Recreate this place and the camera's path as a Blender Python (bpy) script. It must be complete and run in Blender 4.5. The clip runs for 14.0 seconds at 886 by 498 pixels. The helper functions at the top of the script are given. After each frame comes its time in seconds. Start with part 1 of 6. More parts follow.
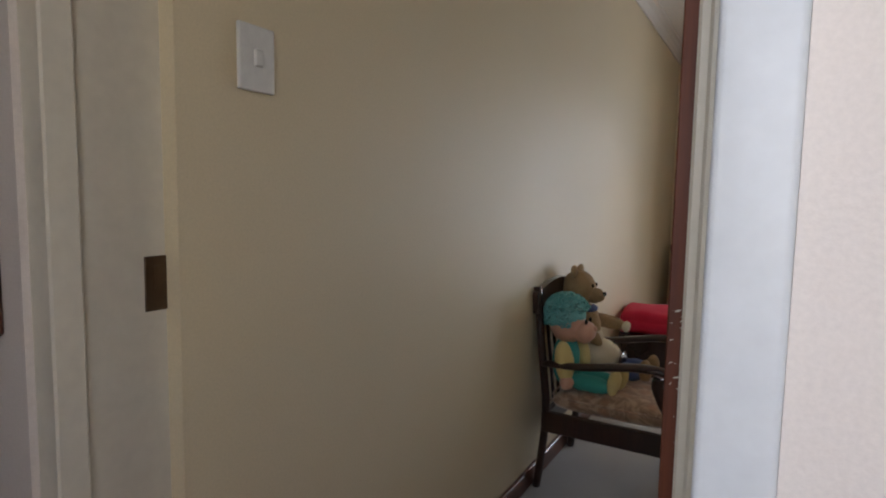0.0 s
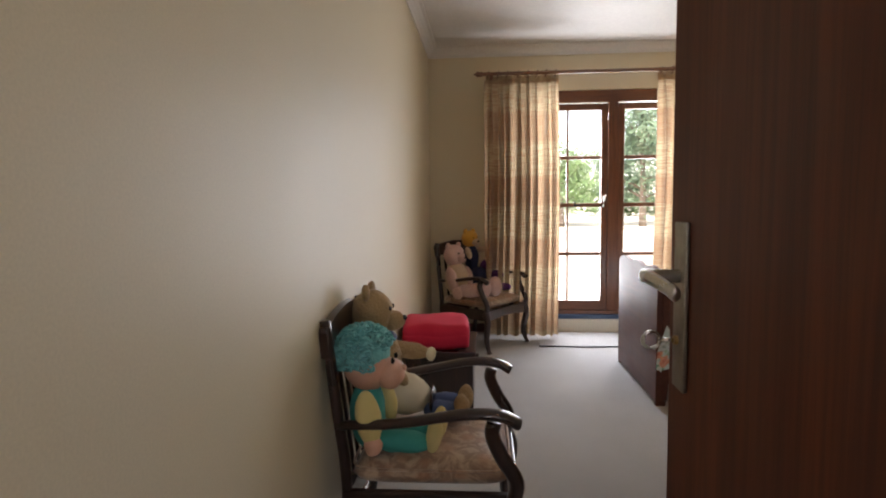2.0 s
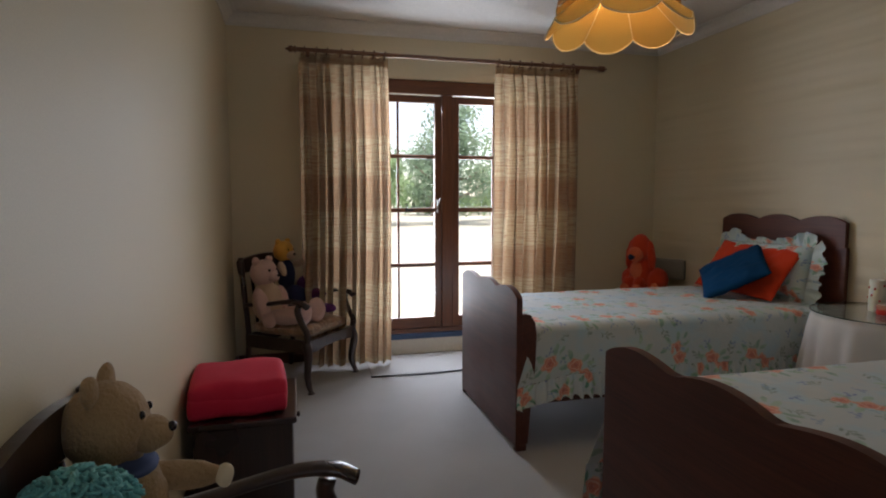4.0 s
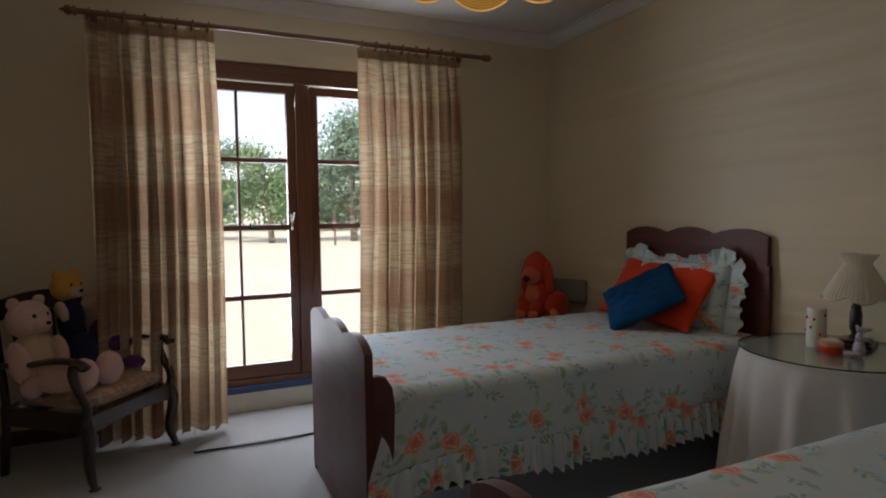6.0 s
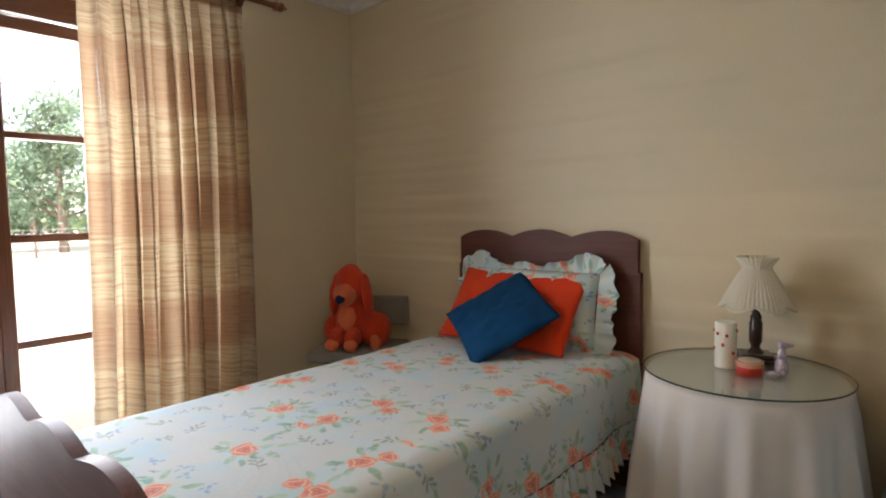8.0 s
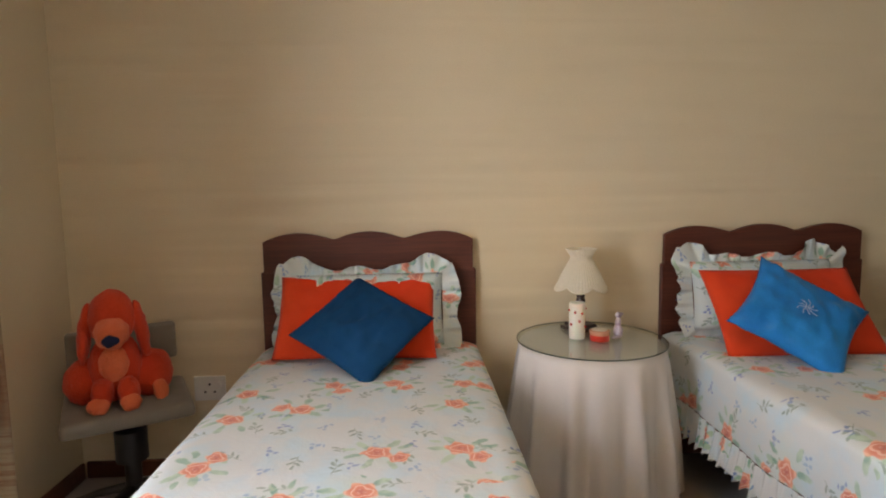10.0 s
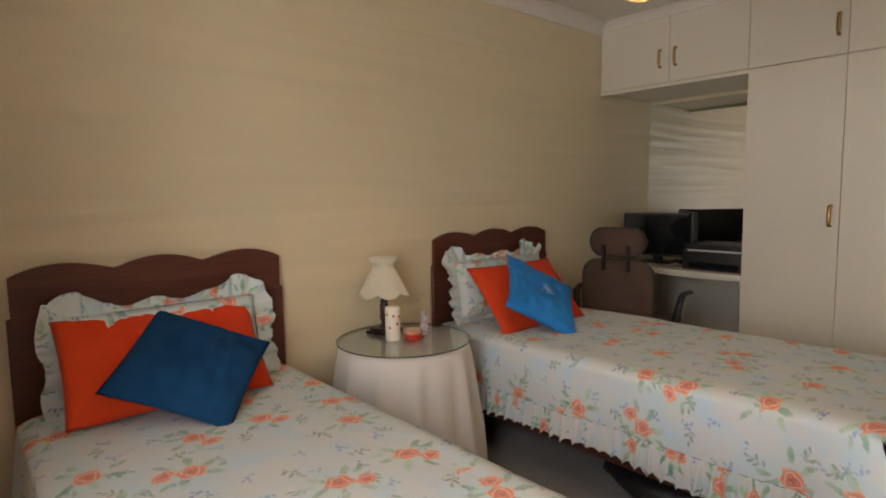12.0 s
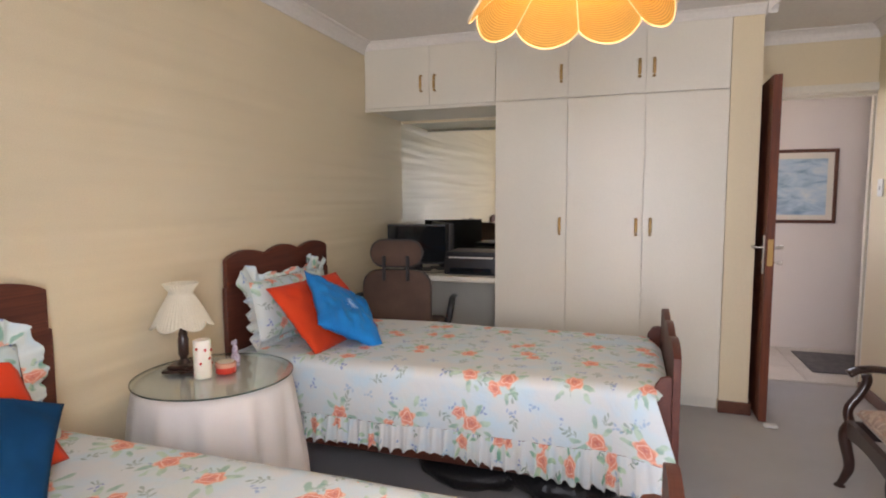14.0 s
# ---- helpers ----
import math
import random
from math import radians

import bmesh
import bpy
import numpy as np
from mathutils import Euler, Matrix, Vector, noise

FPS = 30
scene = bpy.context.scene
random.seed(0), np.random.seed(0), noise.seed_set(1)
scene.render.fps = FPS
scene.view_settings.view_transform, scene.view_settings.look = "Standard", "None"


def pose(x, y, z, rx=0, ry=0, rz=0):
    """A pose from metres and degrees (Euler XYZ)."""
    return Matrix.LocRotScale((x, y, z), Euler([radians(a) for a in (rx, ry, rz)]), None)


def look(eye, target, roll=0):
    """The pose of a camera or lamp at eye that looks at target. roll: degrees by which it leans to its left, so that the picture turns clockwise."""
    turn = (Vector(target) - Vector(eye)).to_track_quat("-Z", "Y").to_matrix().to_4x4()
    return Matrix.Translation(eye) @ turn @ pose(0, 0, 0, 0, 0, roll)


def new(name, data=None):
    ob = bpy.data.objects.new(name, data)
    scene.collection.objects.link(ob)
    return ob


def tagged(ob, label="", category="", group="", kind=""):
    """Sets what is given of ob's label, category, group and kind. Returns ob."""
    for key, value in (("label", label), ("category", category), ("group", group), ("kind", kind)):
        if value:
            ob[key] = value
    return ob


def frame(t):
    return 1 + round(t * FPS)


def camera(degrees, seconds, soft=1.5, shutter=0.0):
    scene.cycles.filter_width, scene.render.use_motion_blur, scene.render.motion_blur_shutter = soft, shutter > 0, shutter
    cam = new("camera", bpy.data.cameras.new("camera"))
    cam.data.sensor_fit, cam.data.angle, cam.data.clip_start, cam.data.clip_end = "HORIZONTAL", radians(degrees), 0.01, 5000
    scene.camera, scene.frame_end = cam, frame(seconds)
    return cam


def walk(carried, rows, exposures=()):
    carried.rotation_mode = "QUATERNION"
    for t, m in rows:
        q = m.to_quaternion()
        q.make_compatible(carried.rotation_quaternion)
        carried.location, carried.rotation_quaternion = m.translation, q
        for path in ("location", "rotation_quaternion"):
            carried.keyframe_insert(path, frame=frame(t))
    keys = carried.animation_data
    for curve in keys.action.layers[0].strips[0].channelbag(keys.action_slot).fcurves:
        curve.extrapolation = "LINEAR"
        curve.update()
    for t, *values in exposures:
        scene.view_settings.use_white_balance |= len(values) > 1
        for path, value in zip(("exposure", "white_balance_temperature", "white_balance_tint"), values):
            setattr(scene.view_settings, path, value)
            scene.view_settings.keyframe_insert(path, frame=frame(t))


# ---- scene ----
cam = camera(76.2, 14.0, soft=2.0)
PATH = [
    (0, (0.784, 0.139, 1.132), (-0.219, 1.860, 0.951), 1.0),
    (0.5, (0.658, 0.238, 1.127), (-0.092, 2.078, 0.935), 0.6),
    (1, (0.579, 0.294, 1.114), (0.074, 2.222, 0.949), -0.5),
    (1.5, (0.512, 0.463, 1.115), (0.216, 2.434, 0.949), -0.7),
    (2, (0.454, 0.677, 1.119), (0.31, 2.665, 0.954), -0.7),
    (2.5, (0.415, 0.886, 1.127), (0.43, 2.879, 0.96), -0.7),
    (3, (0.416, 1.082, 1.126), (0.584, 3.068, 0.959), -0.8),
    (3.2, (0.41, 1.149, 1.133), (0.656, 3.127, 0.963), -0.5),
    (5.5, (0.687, 1.863, 1.17), (1.44, 3.71, 1.02), -0.7),
    (6, (0.894, 2.05, 1.157), (1.71, 3.871, 1.029), -0.6),
    (6.5, (1.007, 2.257, 1.172), (1.962, 4.01, 1.048), -0.6),
    (7, (1.096, 2.458, 1.164), (2.192, 4.127, 1.037), -0.7),
    (7.5, (1.126, 2.664, 1.149), (2.419, 4.185, 1.031), -0.8),
    (8, (1.077, 2.894, 1.152), (2.587, 4.199, 1.024), -1.0),
    (10.5, (0.813, 4.288, 1.261), (2.741, 3.797, 1.053), -0.8),
    (11, (0.843, 4.503, 1.237), (2.655, 3.676, 1.05), -1.0),
    (11.5, (0.939, 4.657, 1.245), (2.607, 3.57, 1.063), -1.2),
    (12, (1.061, 4.802, 1.279), (2.551, 3.483, 1.08), -0.9),
    (12.5, (1.144, 4.901, 1.301), (2.456, 3.406, 1.09), -0.7),
    (13, (1.294, 4.948, 1.323), (2.36, 3.268, 1.123), -0.6),
    (13.5, (1.424, 5.009, 1.318), (2.228, 3.187, 1.129), -0.3),
    (14, (1.49, 5.067, 1.321), (2.116, 3.176, 1.136), -0.3),
]
EXPOSURES = [(0.0, 1.1, 6800, 18), (0.5, 1.0, 7500, 24), (1.5, 1.5, 7300, 22), (3.0, 1.25, 6900, 20), (5.3, 0.05, 6500, 18), (6.0, 0.2, 6600, 18), (6.5, 0.5, 6700, 18), (7.5, 1.25, 6800, 18), (10.3, 1.85, 7500, 24), (11.0, 1.66, 7500, 24), (12.5, 1.5, 8200, 24), (13.0, 1.62, 7500, 26), (14.0, 2.2, 7000, 26)]
walk(cam, [(t, look(eye, target, roll)) for t, eye, target, roll in PATH], EXPOSURES)
WINDOW_POWER, HALL_POWER = 36.0, 1.1

# ---- world, sun and lamps ----
world = bpy.data.worlds.new("sky")
scene.world = world
world.use_nodes = True
wn = world.node_tree
sky = wn.nodes.new("ShaderNodeTexSky")
sky.sky_type, sky.sun_disc = "NISHITA", False
sky.sun_elevation, sky.sun_rotation = radians(52), radians(200)
wn.nodes["Background"].inputs["Strength"].default_value = 0.15
haze = wn.nodes.new("ShaderNodeMix")
haze.data_type, haze.blend_type = "RGBA", "ADD"
haze.inputs[0].default_value = 1.0
haze.inputs[7].default_value = (3.0, 2.9, 2.6, 1)
wn.links.new(sky.outputs[0], haze.inputs[6])
wn.links.new(haze.outputs[2], wn.nodes["Background"].inputs["Color"])


def lamp(name, kind, m, energy, color, **more):
    data = bpy.data.lights.new(name, kind)
    data.energy, data.color = energy, color
    for k, v in more.items():
        if k == "shape":
            data.shape = v
        elif k == "size":
            data.size = v
        elif k == "size_y":
            data.size_y = v
        elif k == "angle":
            data.angle = v
        elif k == "radius":
            data.shadow_soft_size = v
        elif k == "spread":
            data.spread = v
    ob = new(name, data)
    ob.matrix_world = m
    return ob


lamp("sun", "SUN", look((-8, -22, 32), (0, 0, 0)), 4.0, (1.0, 0.95, 0.86), angle=radians(0.5))
lamp("window_light", "AREA", look((1.50, 5.66, 1.10), (2.0, 1.9, 0.45)), WINDOW_POWER, (0.76, 0.88, 1.0), shape="RECTANGLE", size=1.3, size_y=1.7, spread=radians(175))
# Added lamp at an invented opening, standing in for unseen passage daylight.
lamp("hall_fill_light", "AREA", look((1.05, -0.62, 1.5), (1.25, 0.5, 1.3)), HALL_POWER, (0.74, 0.87, 1.0), shape="RECTANGLE", size=0.8, size_y=1.15, spread=radians(100))
lamp("pendant_bulb_light", "POINT", pose(1.66, 3.425, 1.93), 1.5, (1.0, 0.69, 0.32), radius=0.03)


# ---- materials ----
def nodes_of(name):
    m = bpy.data.materials.new(name)
    m.use_nodes = True
    nt = m.node_tree
    return m, nt, nt.nodes["Principled BSDF"]


def node(nt, kind, inputs=(), **props):
    n = nt.nodes.new(kind)
    for k, v in props.items():
        if k == "operation":
            n.operation = v
        elif k == "feature":
            n.feature = v
        elif k == "data_type":
            n.data_type = v
        elif k == "blend_type":
            n.blend_type = v
        elif k == "wave_type":
            n.wave_type = v
        elif k == "bands_direction":
            n.bands_direction = v
    for k, v in dict(inputs).items():
        if isinstance(v, bpy.types.NodeSocket):
            nt.links.new(v, n.inputs[k])
        else:
            n.inputs[k].default_value = v
    return n


def coords(nt, uv=False, scale=(1, 1, 1)):
    t = nt.nodes.new("ShaderNodeTexCoord")
    mp = node(nt, "ShaderNodeMapping", {"Vector": t.outputs["UV" if uv else "Object"], "Scale": scale})
    return mp.outputs[0]


def ramp(nt, fac, stops):
    r = nt.nodes.new("ShaderNodeValToRGB")
    nt.links.new(fac, r.inputs[0])
    e = r.color_ramp.elements
    while len(e) < len(stops):
        e.new(0.5)
    for el, (p, c) in zip(e, stops):
        el.position = p
        el.color = (*c, 1) if len(c) == 3 else c
    return r.outputs[0]


def mixc(nt, fac, a, b, blend="MIX"):
    n = nt.nodes.new("ShaderNodeMix")
    n.data_type, n.blend_type = "RGBA", blend
    for sock, v in ((n.inputs[0], fac), (n.inputs[6], a), (n.inputs[7], b)):
        if isinstance(v, bpy.types.NodeSocket):
            nt.links.new(v, sock)
        else:
            sock.default_value = v if isinstance(v, (int, float)) else (*v, 1)
    return n.outputs[2]


def noise_tex(nt, vec, scale, detail=4, rough=0.55, distortion=0.0):
    return node(nt, "ShaderNodeTexNoise", {"Vector": vec, "Scale": scale, "Detail": detail, "Roughness": rough, "Distortion": distortion}).outputs["Fac"]


def bump(nt, b, height, strength, dist=0.01):
    n = node(nt, "ShaderNodeBump", {"Height": height, "Strength": strength, "Distance": dist})
    nt.links.new(n.outputs[0], b.inputs["Normal"])


def surface(name, a, c, scale=3.0, fine=80.0, rough=0.6, metal=0.0, strength=0.15, dist=0.004, sheen=0.0, coat=0.0, stretch=(1, 1, 1)):
    """Two tones mixed by broad noise, with fine relief."""
    m, nt, b = nodes_of(name)
    v = coords(nt, scale=stretch)
    n1 = noise_tex(nt, v, scale, 5)
    n2 = noise_tex(nt, v, fine, 3)
    col = mixc(nt, ramp(nt, n1, [(0.3, (0, 0, 0)), (0.7, (1, 1, 1))]), a, c)
    col = mixc(nt, ramp(nt, n2, [(0.25, (0.35, 0.35, 0.35)), (0.75, (0, 0, 0))]), col, [x * 0.75 for x in a])
    nt.links.new(col, b.inputs["Base Color"])
    nt.links.new(ramp(nt, n1, [(0.2, (rough * 0.85,) * 3), (0.8, (min(1, rough * 1.12),) * 3)]), b.inputs["Roughness"])
    b.inputs["Metallic"].default_value = metal
    b.inputs["Sheen Weight"].default_value = sheen
    b.inputs["Coat Weight"].default_value = coat
    bump(nt, b, n2, strength, dist)
    return m


def wood(name, dark, light, rough=0.35, axis=2, coat=0.2, scale=1.0):
    """Long grain along one axis, with broad tone changes."""
    m, nt, b = nodes_of(name)
    s = [14 * scale] * 3
    s[axis] = 0.9 * scale
    v = coords(nt, scale=s)
    g = noise_tex(nt, v, 1.6, 7, 0.62, 0.6)
    s2 = [90 * scale] * 3
    s2[axis] = 3 * scale
    f = noise_tex(nt, coords(nt, scale=s2), 2.0, 3)
    w = noise_tex(nt, coords(nt), 2.2, 3)
    col = mixc(nt, ramp(nt, g, [(0.32, (0, 0, 0)), (0.68, (1, 1, 1))]), dark, light)
    col = mixc(nt, ramp(nt, f, [(0.35, (0.45,) * 3), (0.6, (0, 0, 0))]), col, [x * 0.5 for x in dark])
    col = mixc(nt, ramp(nt, w, [(0.3, (0.3,) * 3), (0.7, (0, 0, 0))]), col, [x * 0.6 for x in dark])
    nt.links.new(col, b.inputs["Base Color"])
    nt.links.new(ramp(nt, w, [(0.2, (rough * 0.8,) * 3), (0.8, (rough * 1.3,) * 3)]), b.inputs["Roughness"])
    b.inputs["Coat Weight"].default_value = coat
    b.inputs["Coat Roughness"].default_value = 0.2
    bump(nt, b, f, 0.12, 0.002)
    return m


def plain(name, color, rough=0.5, metal=0.0, **more):
    m, nt, b = nodes_of(name)
    b.inputs["Base Color"].default_value = (*color, 1)
    b.inputs["Roughness"].default_value = rough
    b.inputs["Metallic"].default_value = metal
    for k, v in more.items():
        b.inputs[k.replace("_", " ")].default_value = v
    return m


def fabric(name, a, c, weave=450.0, rough=0.85, sheen=0.06, scale=6.0):
    m, nt, b = nodes_of(name)
    v = coords(nt, uv=False)
    n1 = noise_tex(nt, v, scale, 4)
    wv = noise_tex(nt, v, weave, 2)
    nt.links.new(mixc(nt, ramp(nt, n1, [(0.3, (0, 0, 0)), (0.7, (1, 1, 1))]), a, c), b.inputs["Base Color"])
    b.inputs["Roughness"].default_value = rough
    b.inputs["Sheen Weight"].default_value = sheen
    b.inputs["Specular IOR Level"].default_value = 0.2
    bump(nt, b, wv, 0.25, 0.002)
    return m


def floral(name, base, tint, size=1.0, strong=1.0):
    """Printed cotton: coral roses in ones and twos with leaf sprays, small blue sprigs and grey-green twigs on a pale ground."""
    m, nt, b = nodes_of(name)
    uv = coords(nt, uv=True, scale=(size, size, size))

    def maths(op, *v):
        return node(nt, "ShaderNodeMath", dict(enumerate(v)), operation=op).outputs[0]

    wob = node(nt, "ShaderNodeTexNoise", {"Vector": uv, "Scale": 34.0, "Detail": 3.0})
    vec = node(nt, "ShaderNodeVectorMath", {0: wob.outputs["Color"], 1: (0.5, 0.5, 0.5)}, operation="SUBTRACT").outputs[0]
    vec = node(nt, "ShaderNodeVectorMath", {0: vec, "Scale": 0.022}, operation="SCALE").outputs[0]
    pos = node(nt, "ShaderNodeVectorMath", {0: uv, 1: vec}, operation="ADD").outputs[0]

    def motifs(scale, shift, spread=0.62):
        """Local place inside the nearest cell, turned at random, and the cell's random numbers."""
        p = node(nt, "ShaderNodeVectorMath", {0: pos, 1: shift}, operation="ADD").outputs[0]
        vo = node(nt, "ShaderNodeTexVoronoi", {"Vector": p, "Scale": scale, "Randomness": spread}, feature="F1")
        d = node(nt, "ShaderNodeVectorMath", {0: p, 1: vo.outputs["Position"]}, operation="SUBTRACT").outputs[0]
        flat = node(nt, "ShaderNodeVectorMath", {0: d, 1: (1, 1, 0)}, operation="MULTIPLY").outputs[0]
        rnd = node(nt, "ShaderNodeSeparateColor", {0: vo.outputs["Color"]})
        spin = nt.nodes.new("ShaderNodeVectorRotate")
        nt.links.new(flat, spin.inputs["Vector"])
        nt.links.new(maths("MULTIPLY", rnd.outputs[0], 6.283), spin.inputs["Angle"])
        return spin.outputs[0], rnd

    def oval(local, x, y, rx, ry, turn=0.0, soft=0.25):
        mp = nt.nodes.new("ShaderNodeMapping")
        mp.vector_type = "TEXTURE"
        nt.links.new(local, mp.inputs["Vector"])
        mp.inputs["Location"].default_value = (x, y, 0)
        mp.inputs["Rotation"].default_value = (0, 0, radians(turn))
        mp.inputs["Scale"].default_value = (rx, ry, 1)
        ln = node(nt, "ShaderNodeVectorMath", {0: mp.outputs[0]}, operation="LENGTH").outputs["Value"]
        return ramp(nt, ln, [(1 - soft, (1, 1, 1)), (1.0, (0, 0, 0))]), ln, mp.outputs[0]

    def both(a, c):
        return maths("MAXIMUM", a, c)

    col = mixc(nt, noise_tex(nt, uv, 4, 3), base, tint)
    pale = ramp(nt, noise_tex(nt, uv, 8, 3), [(0.46, (0, 0, 0)), (0.68, (0.80,) * 3)])
    col = mixc(nt, pale, col, (0.50, 0.69, 0.78))
    # grey-green twigs and blue sprigs between the roses
    g, rg = motifs(6.4, (0.31, 0.17, 0))
    on = maths("LESS_THAN", rg.outputs[1], 0.80)
    tw = None
    for x, y, rx, ry, turn in ((0, 0, 0.040, 0.0016, 0), (0.022, 0.010, 0.013, 0.0055, 40), (0.004, 0.011, 0.012, 0.005, 55), (0.014, -0.011, 0.013, 0.005, -45), (-0.010, -0.010, 0.012, 0.005, -50), (0.040, 0.003, 0.012, 0.005, 10)):
        o = oval(g, x, y, rx, ry, turn)[0]
        tw = o if tw is None else both(tw, o)
    col = mixc(nt, maths("MULTIPLY", maths("MULTIPLY", tw, on), 0.80 * strong), col, (0.20, 0.30, 0.25))
    q, rq = motifs(8.0, (5.2, 3.3, 0))
    on = maths("LESS_THAN", rq.outputs[1], 0.66)
    bl = None
    for x, y, rx, ry, turn in ((0, 0, 0.012, 0.007, 20), (0.017, 0.008, 0.009, 0.006, 60), (0.012, -0.012, 0.010, 0.006, -30), (-0.015, 0.007, 0.008, 0.005, 80)):
        o = oval(q, x, y, rx, ry, turn, 0.4)[0]
        bl = o if bl is None else both(bl, o)
    hue = mixc(nt, rq.outputs[2], (0.10, 0.19, 0.50), (0.24, 0.44, 0.62))
    col = mixc(nt, maths("MULTIPLY", maths("MULTIPLY", bl, on), 0.75 * strong), col, hue)
    # roses with their leaves
    f, rf = motifs(4.0, (0, 0, 0), 0.55)
    on = maths("LESS_THAN", rf.outputs[1], 0.86)
    pair = maths("MULTIPLY", on, maths("LESS_THAN", rf.outputs[2], 0.58))
    lv = None
    for x, y, rx, ry, turn in ((-0.055, 0.035, 0.034, 0.013, -30), (-0.060, -0.022, 0.030, 0.012, 30), (0.020, 0.058, 0.032, 0.012, 70), (0.055, 0.050, 0.026, 0.011, 35), (-0.015, -0.060, 0.032, 0.012, 80), (0.045, -0.055, 0.028, 0.011, -45), (-0.088, 0.010, 0.022, 0.009, 5)):
        o = oval(f, x, y, rx, ry, turn, 0.3)[0]
        lv = o if lv is None else both(lv, o)
    wash = oval(f, 0.0, 0.0, 0.115, 0.090, 0, 0.75)[0]
    col = mixc(nt, maths("MULTIPLY", maths("MULTIPLY", wash, on), 0.30), col, (0.52, 0.72, 0.62))
    green = mixc(nt, ramp(nt, noise_tex(nt, uv, 16, 2), [(0.4, (0, 0, 0)), (0.6, (1, 1, 1))]), (0.13, 0.36, 0.26), (0.44, 0.62, 0.44))
    col = mixc(nt, maths("MULTIPLY", maths("MULTIPLY", lv, on), 0.78 * strong), col, green)

    def rose(col, x, y, r, turn, mask):
        fac, ln, local = oval(f, x, y, r, r * 0.86, turn, 0.12)
        xy = node(nt, "ShaderNodeSeparateXYZ", {0: local})
        ang = maths("ARCTAN2", xy.outputs[1], xy.outputs[0])
        lobes = maths("MULTIPLY", maths("SINE", maths("MULTIPLY", ang, 5.0)), 0.13)
        edge = ramp(nt, maths("ADD", ln, lobes), [(0.84, (1, 1, 1)), (0.92, (0, 0, 0))])
        whorl = maths("SINE", maths("ADD", maths("MULTIPLY", ln, 15.0), maths("MULTIPLY", maths("SINE", maths("MULTIPLY", ang, 3.0)), 1.6)))
        rim = mixc(nt, ramp(nt, whorl, [(0.15, (0, 0, 0)), (0.9, (1, 1, 1))]), (0.78, 0.19, 0.10), (0.92, 0.50, 0.36))
        rim = mixc(nt, ramp(nt, ln, [(0.62, (0, 0, 0)), (0.9, (0.65,) * 3)]), rim, (0.95, 0.55, 0.38))
        rim = mixc(nt, ramp(nt, ln, [(0.10, (0.8,) * 3), (0.34, (0, 0, 0))]), rim, (0.60, 0.06, 0.03))
        return mixc(nt, maths("MULTIPLY", edge, mask), col, rim)

    col = rose(col, 0.053, -0.012, 0.034, 50, maths("MULTIPLY", pair, 0.84))
    col = rose(col, -0.010, 0.004, 0.043, 0, maths("MULTIPLY", on, 0.84))
    nt.links.new(col, b.inputs["Base Color"])
    b.inputs["Roughness"].default_value = 0.8
    b.inputs["Sheen Weight"].default_value = 0.08
    cr = noise_tex(nt, uv, 7, 4, 0.6, 0.8)
    bump(nt, b, cr, 0.45, 0.012)
    return m


def brocade(name, light, dark):
    m, nt, b = nodes_of(name)
    v = coords(nt)
    n = node(nt, "ShaderNodeTexVoronoi", {"Vector": v, "Scale": 16.0}, feature="F1")
    w = noise_tex(nt, v, 20, 4, 0.6, 1.5)
    col = mixc(nt, ramp(nt, w, [(0.42, (0, 0, 0)), (0.58, (1, 1, 1))]), dark, light)
    col = mixc(nt, ramp(nt, n.outputs["Distance"], [(0.25, (0.55,) * 3), (0.45, (0, 0, 0))]), col, (0.42, 0.20, 0.10))
    nt.links.new(col, b.inputs["Base Color"])
    b.inputs["Roughness"].default_value = 0.55
    b.inputs["Sheen Weight"].default_value = 0.3
    bump(nt, b, w, 0.3, 0.004)
    return m


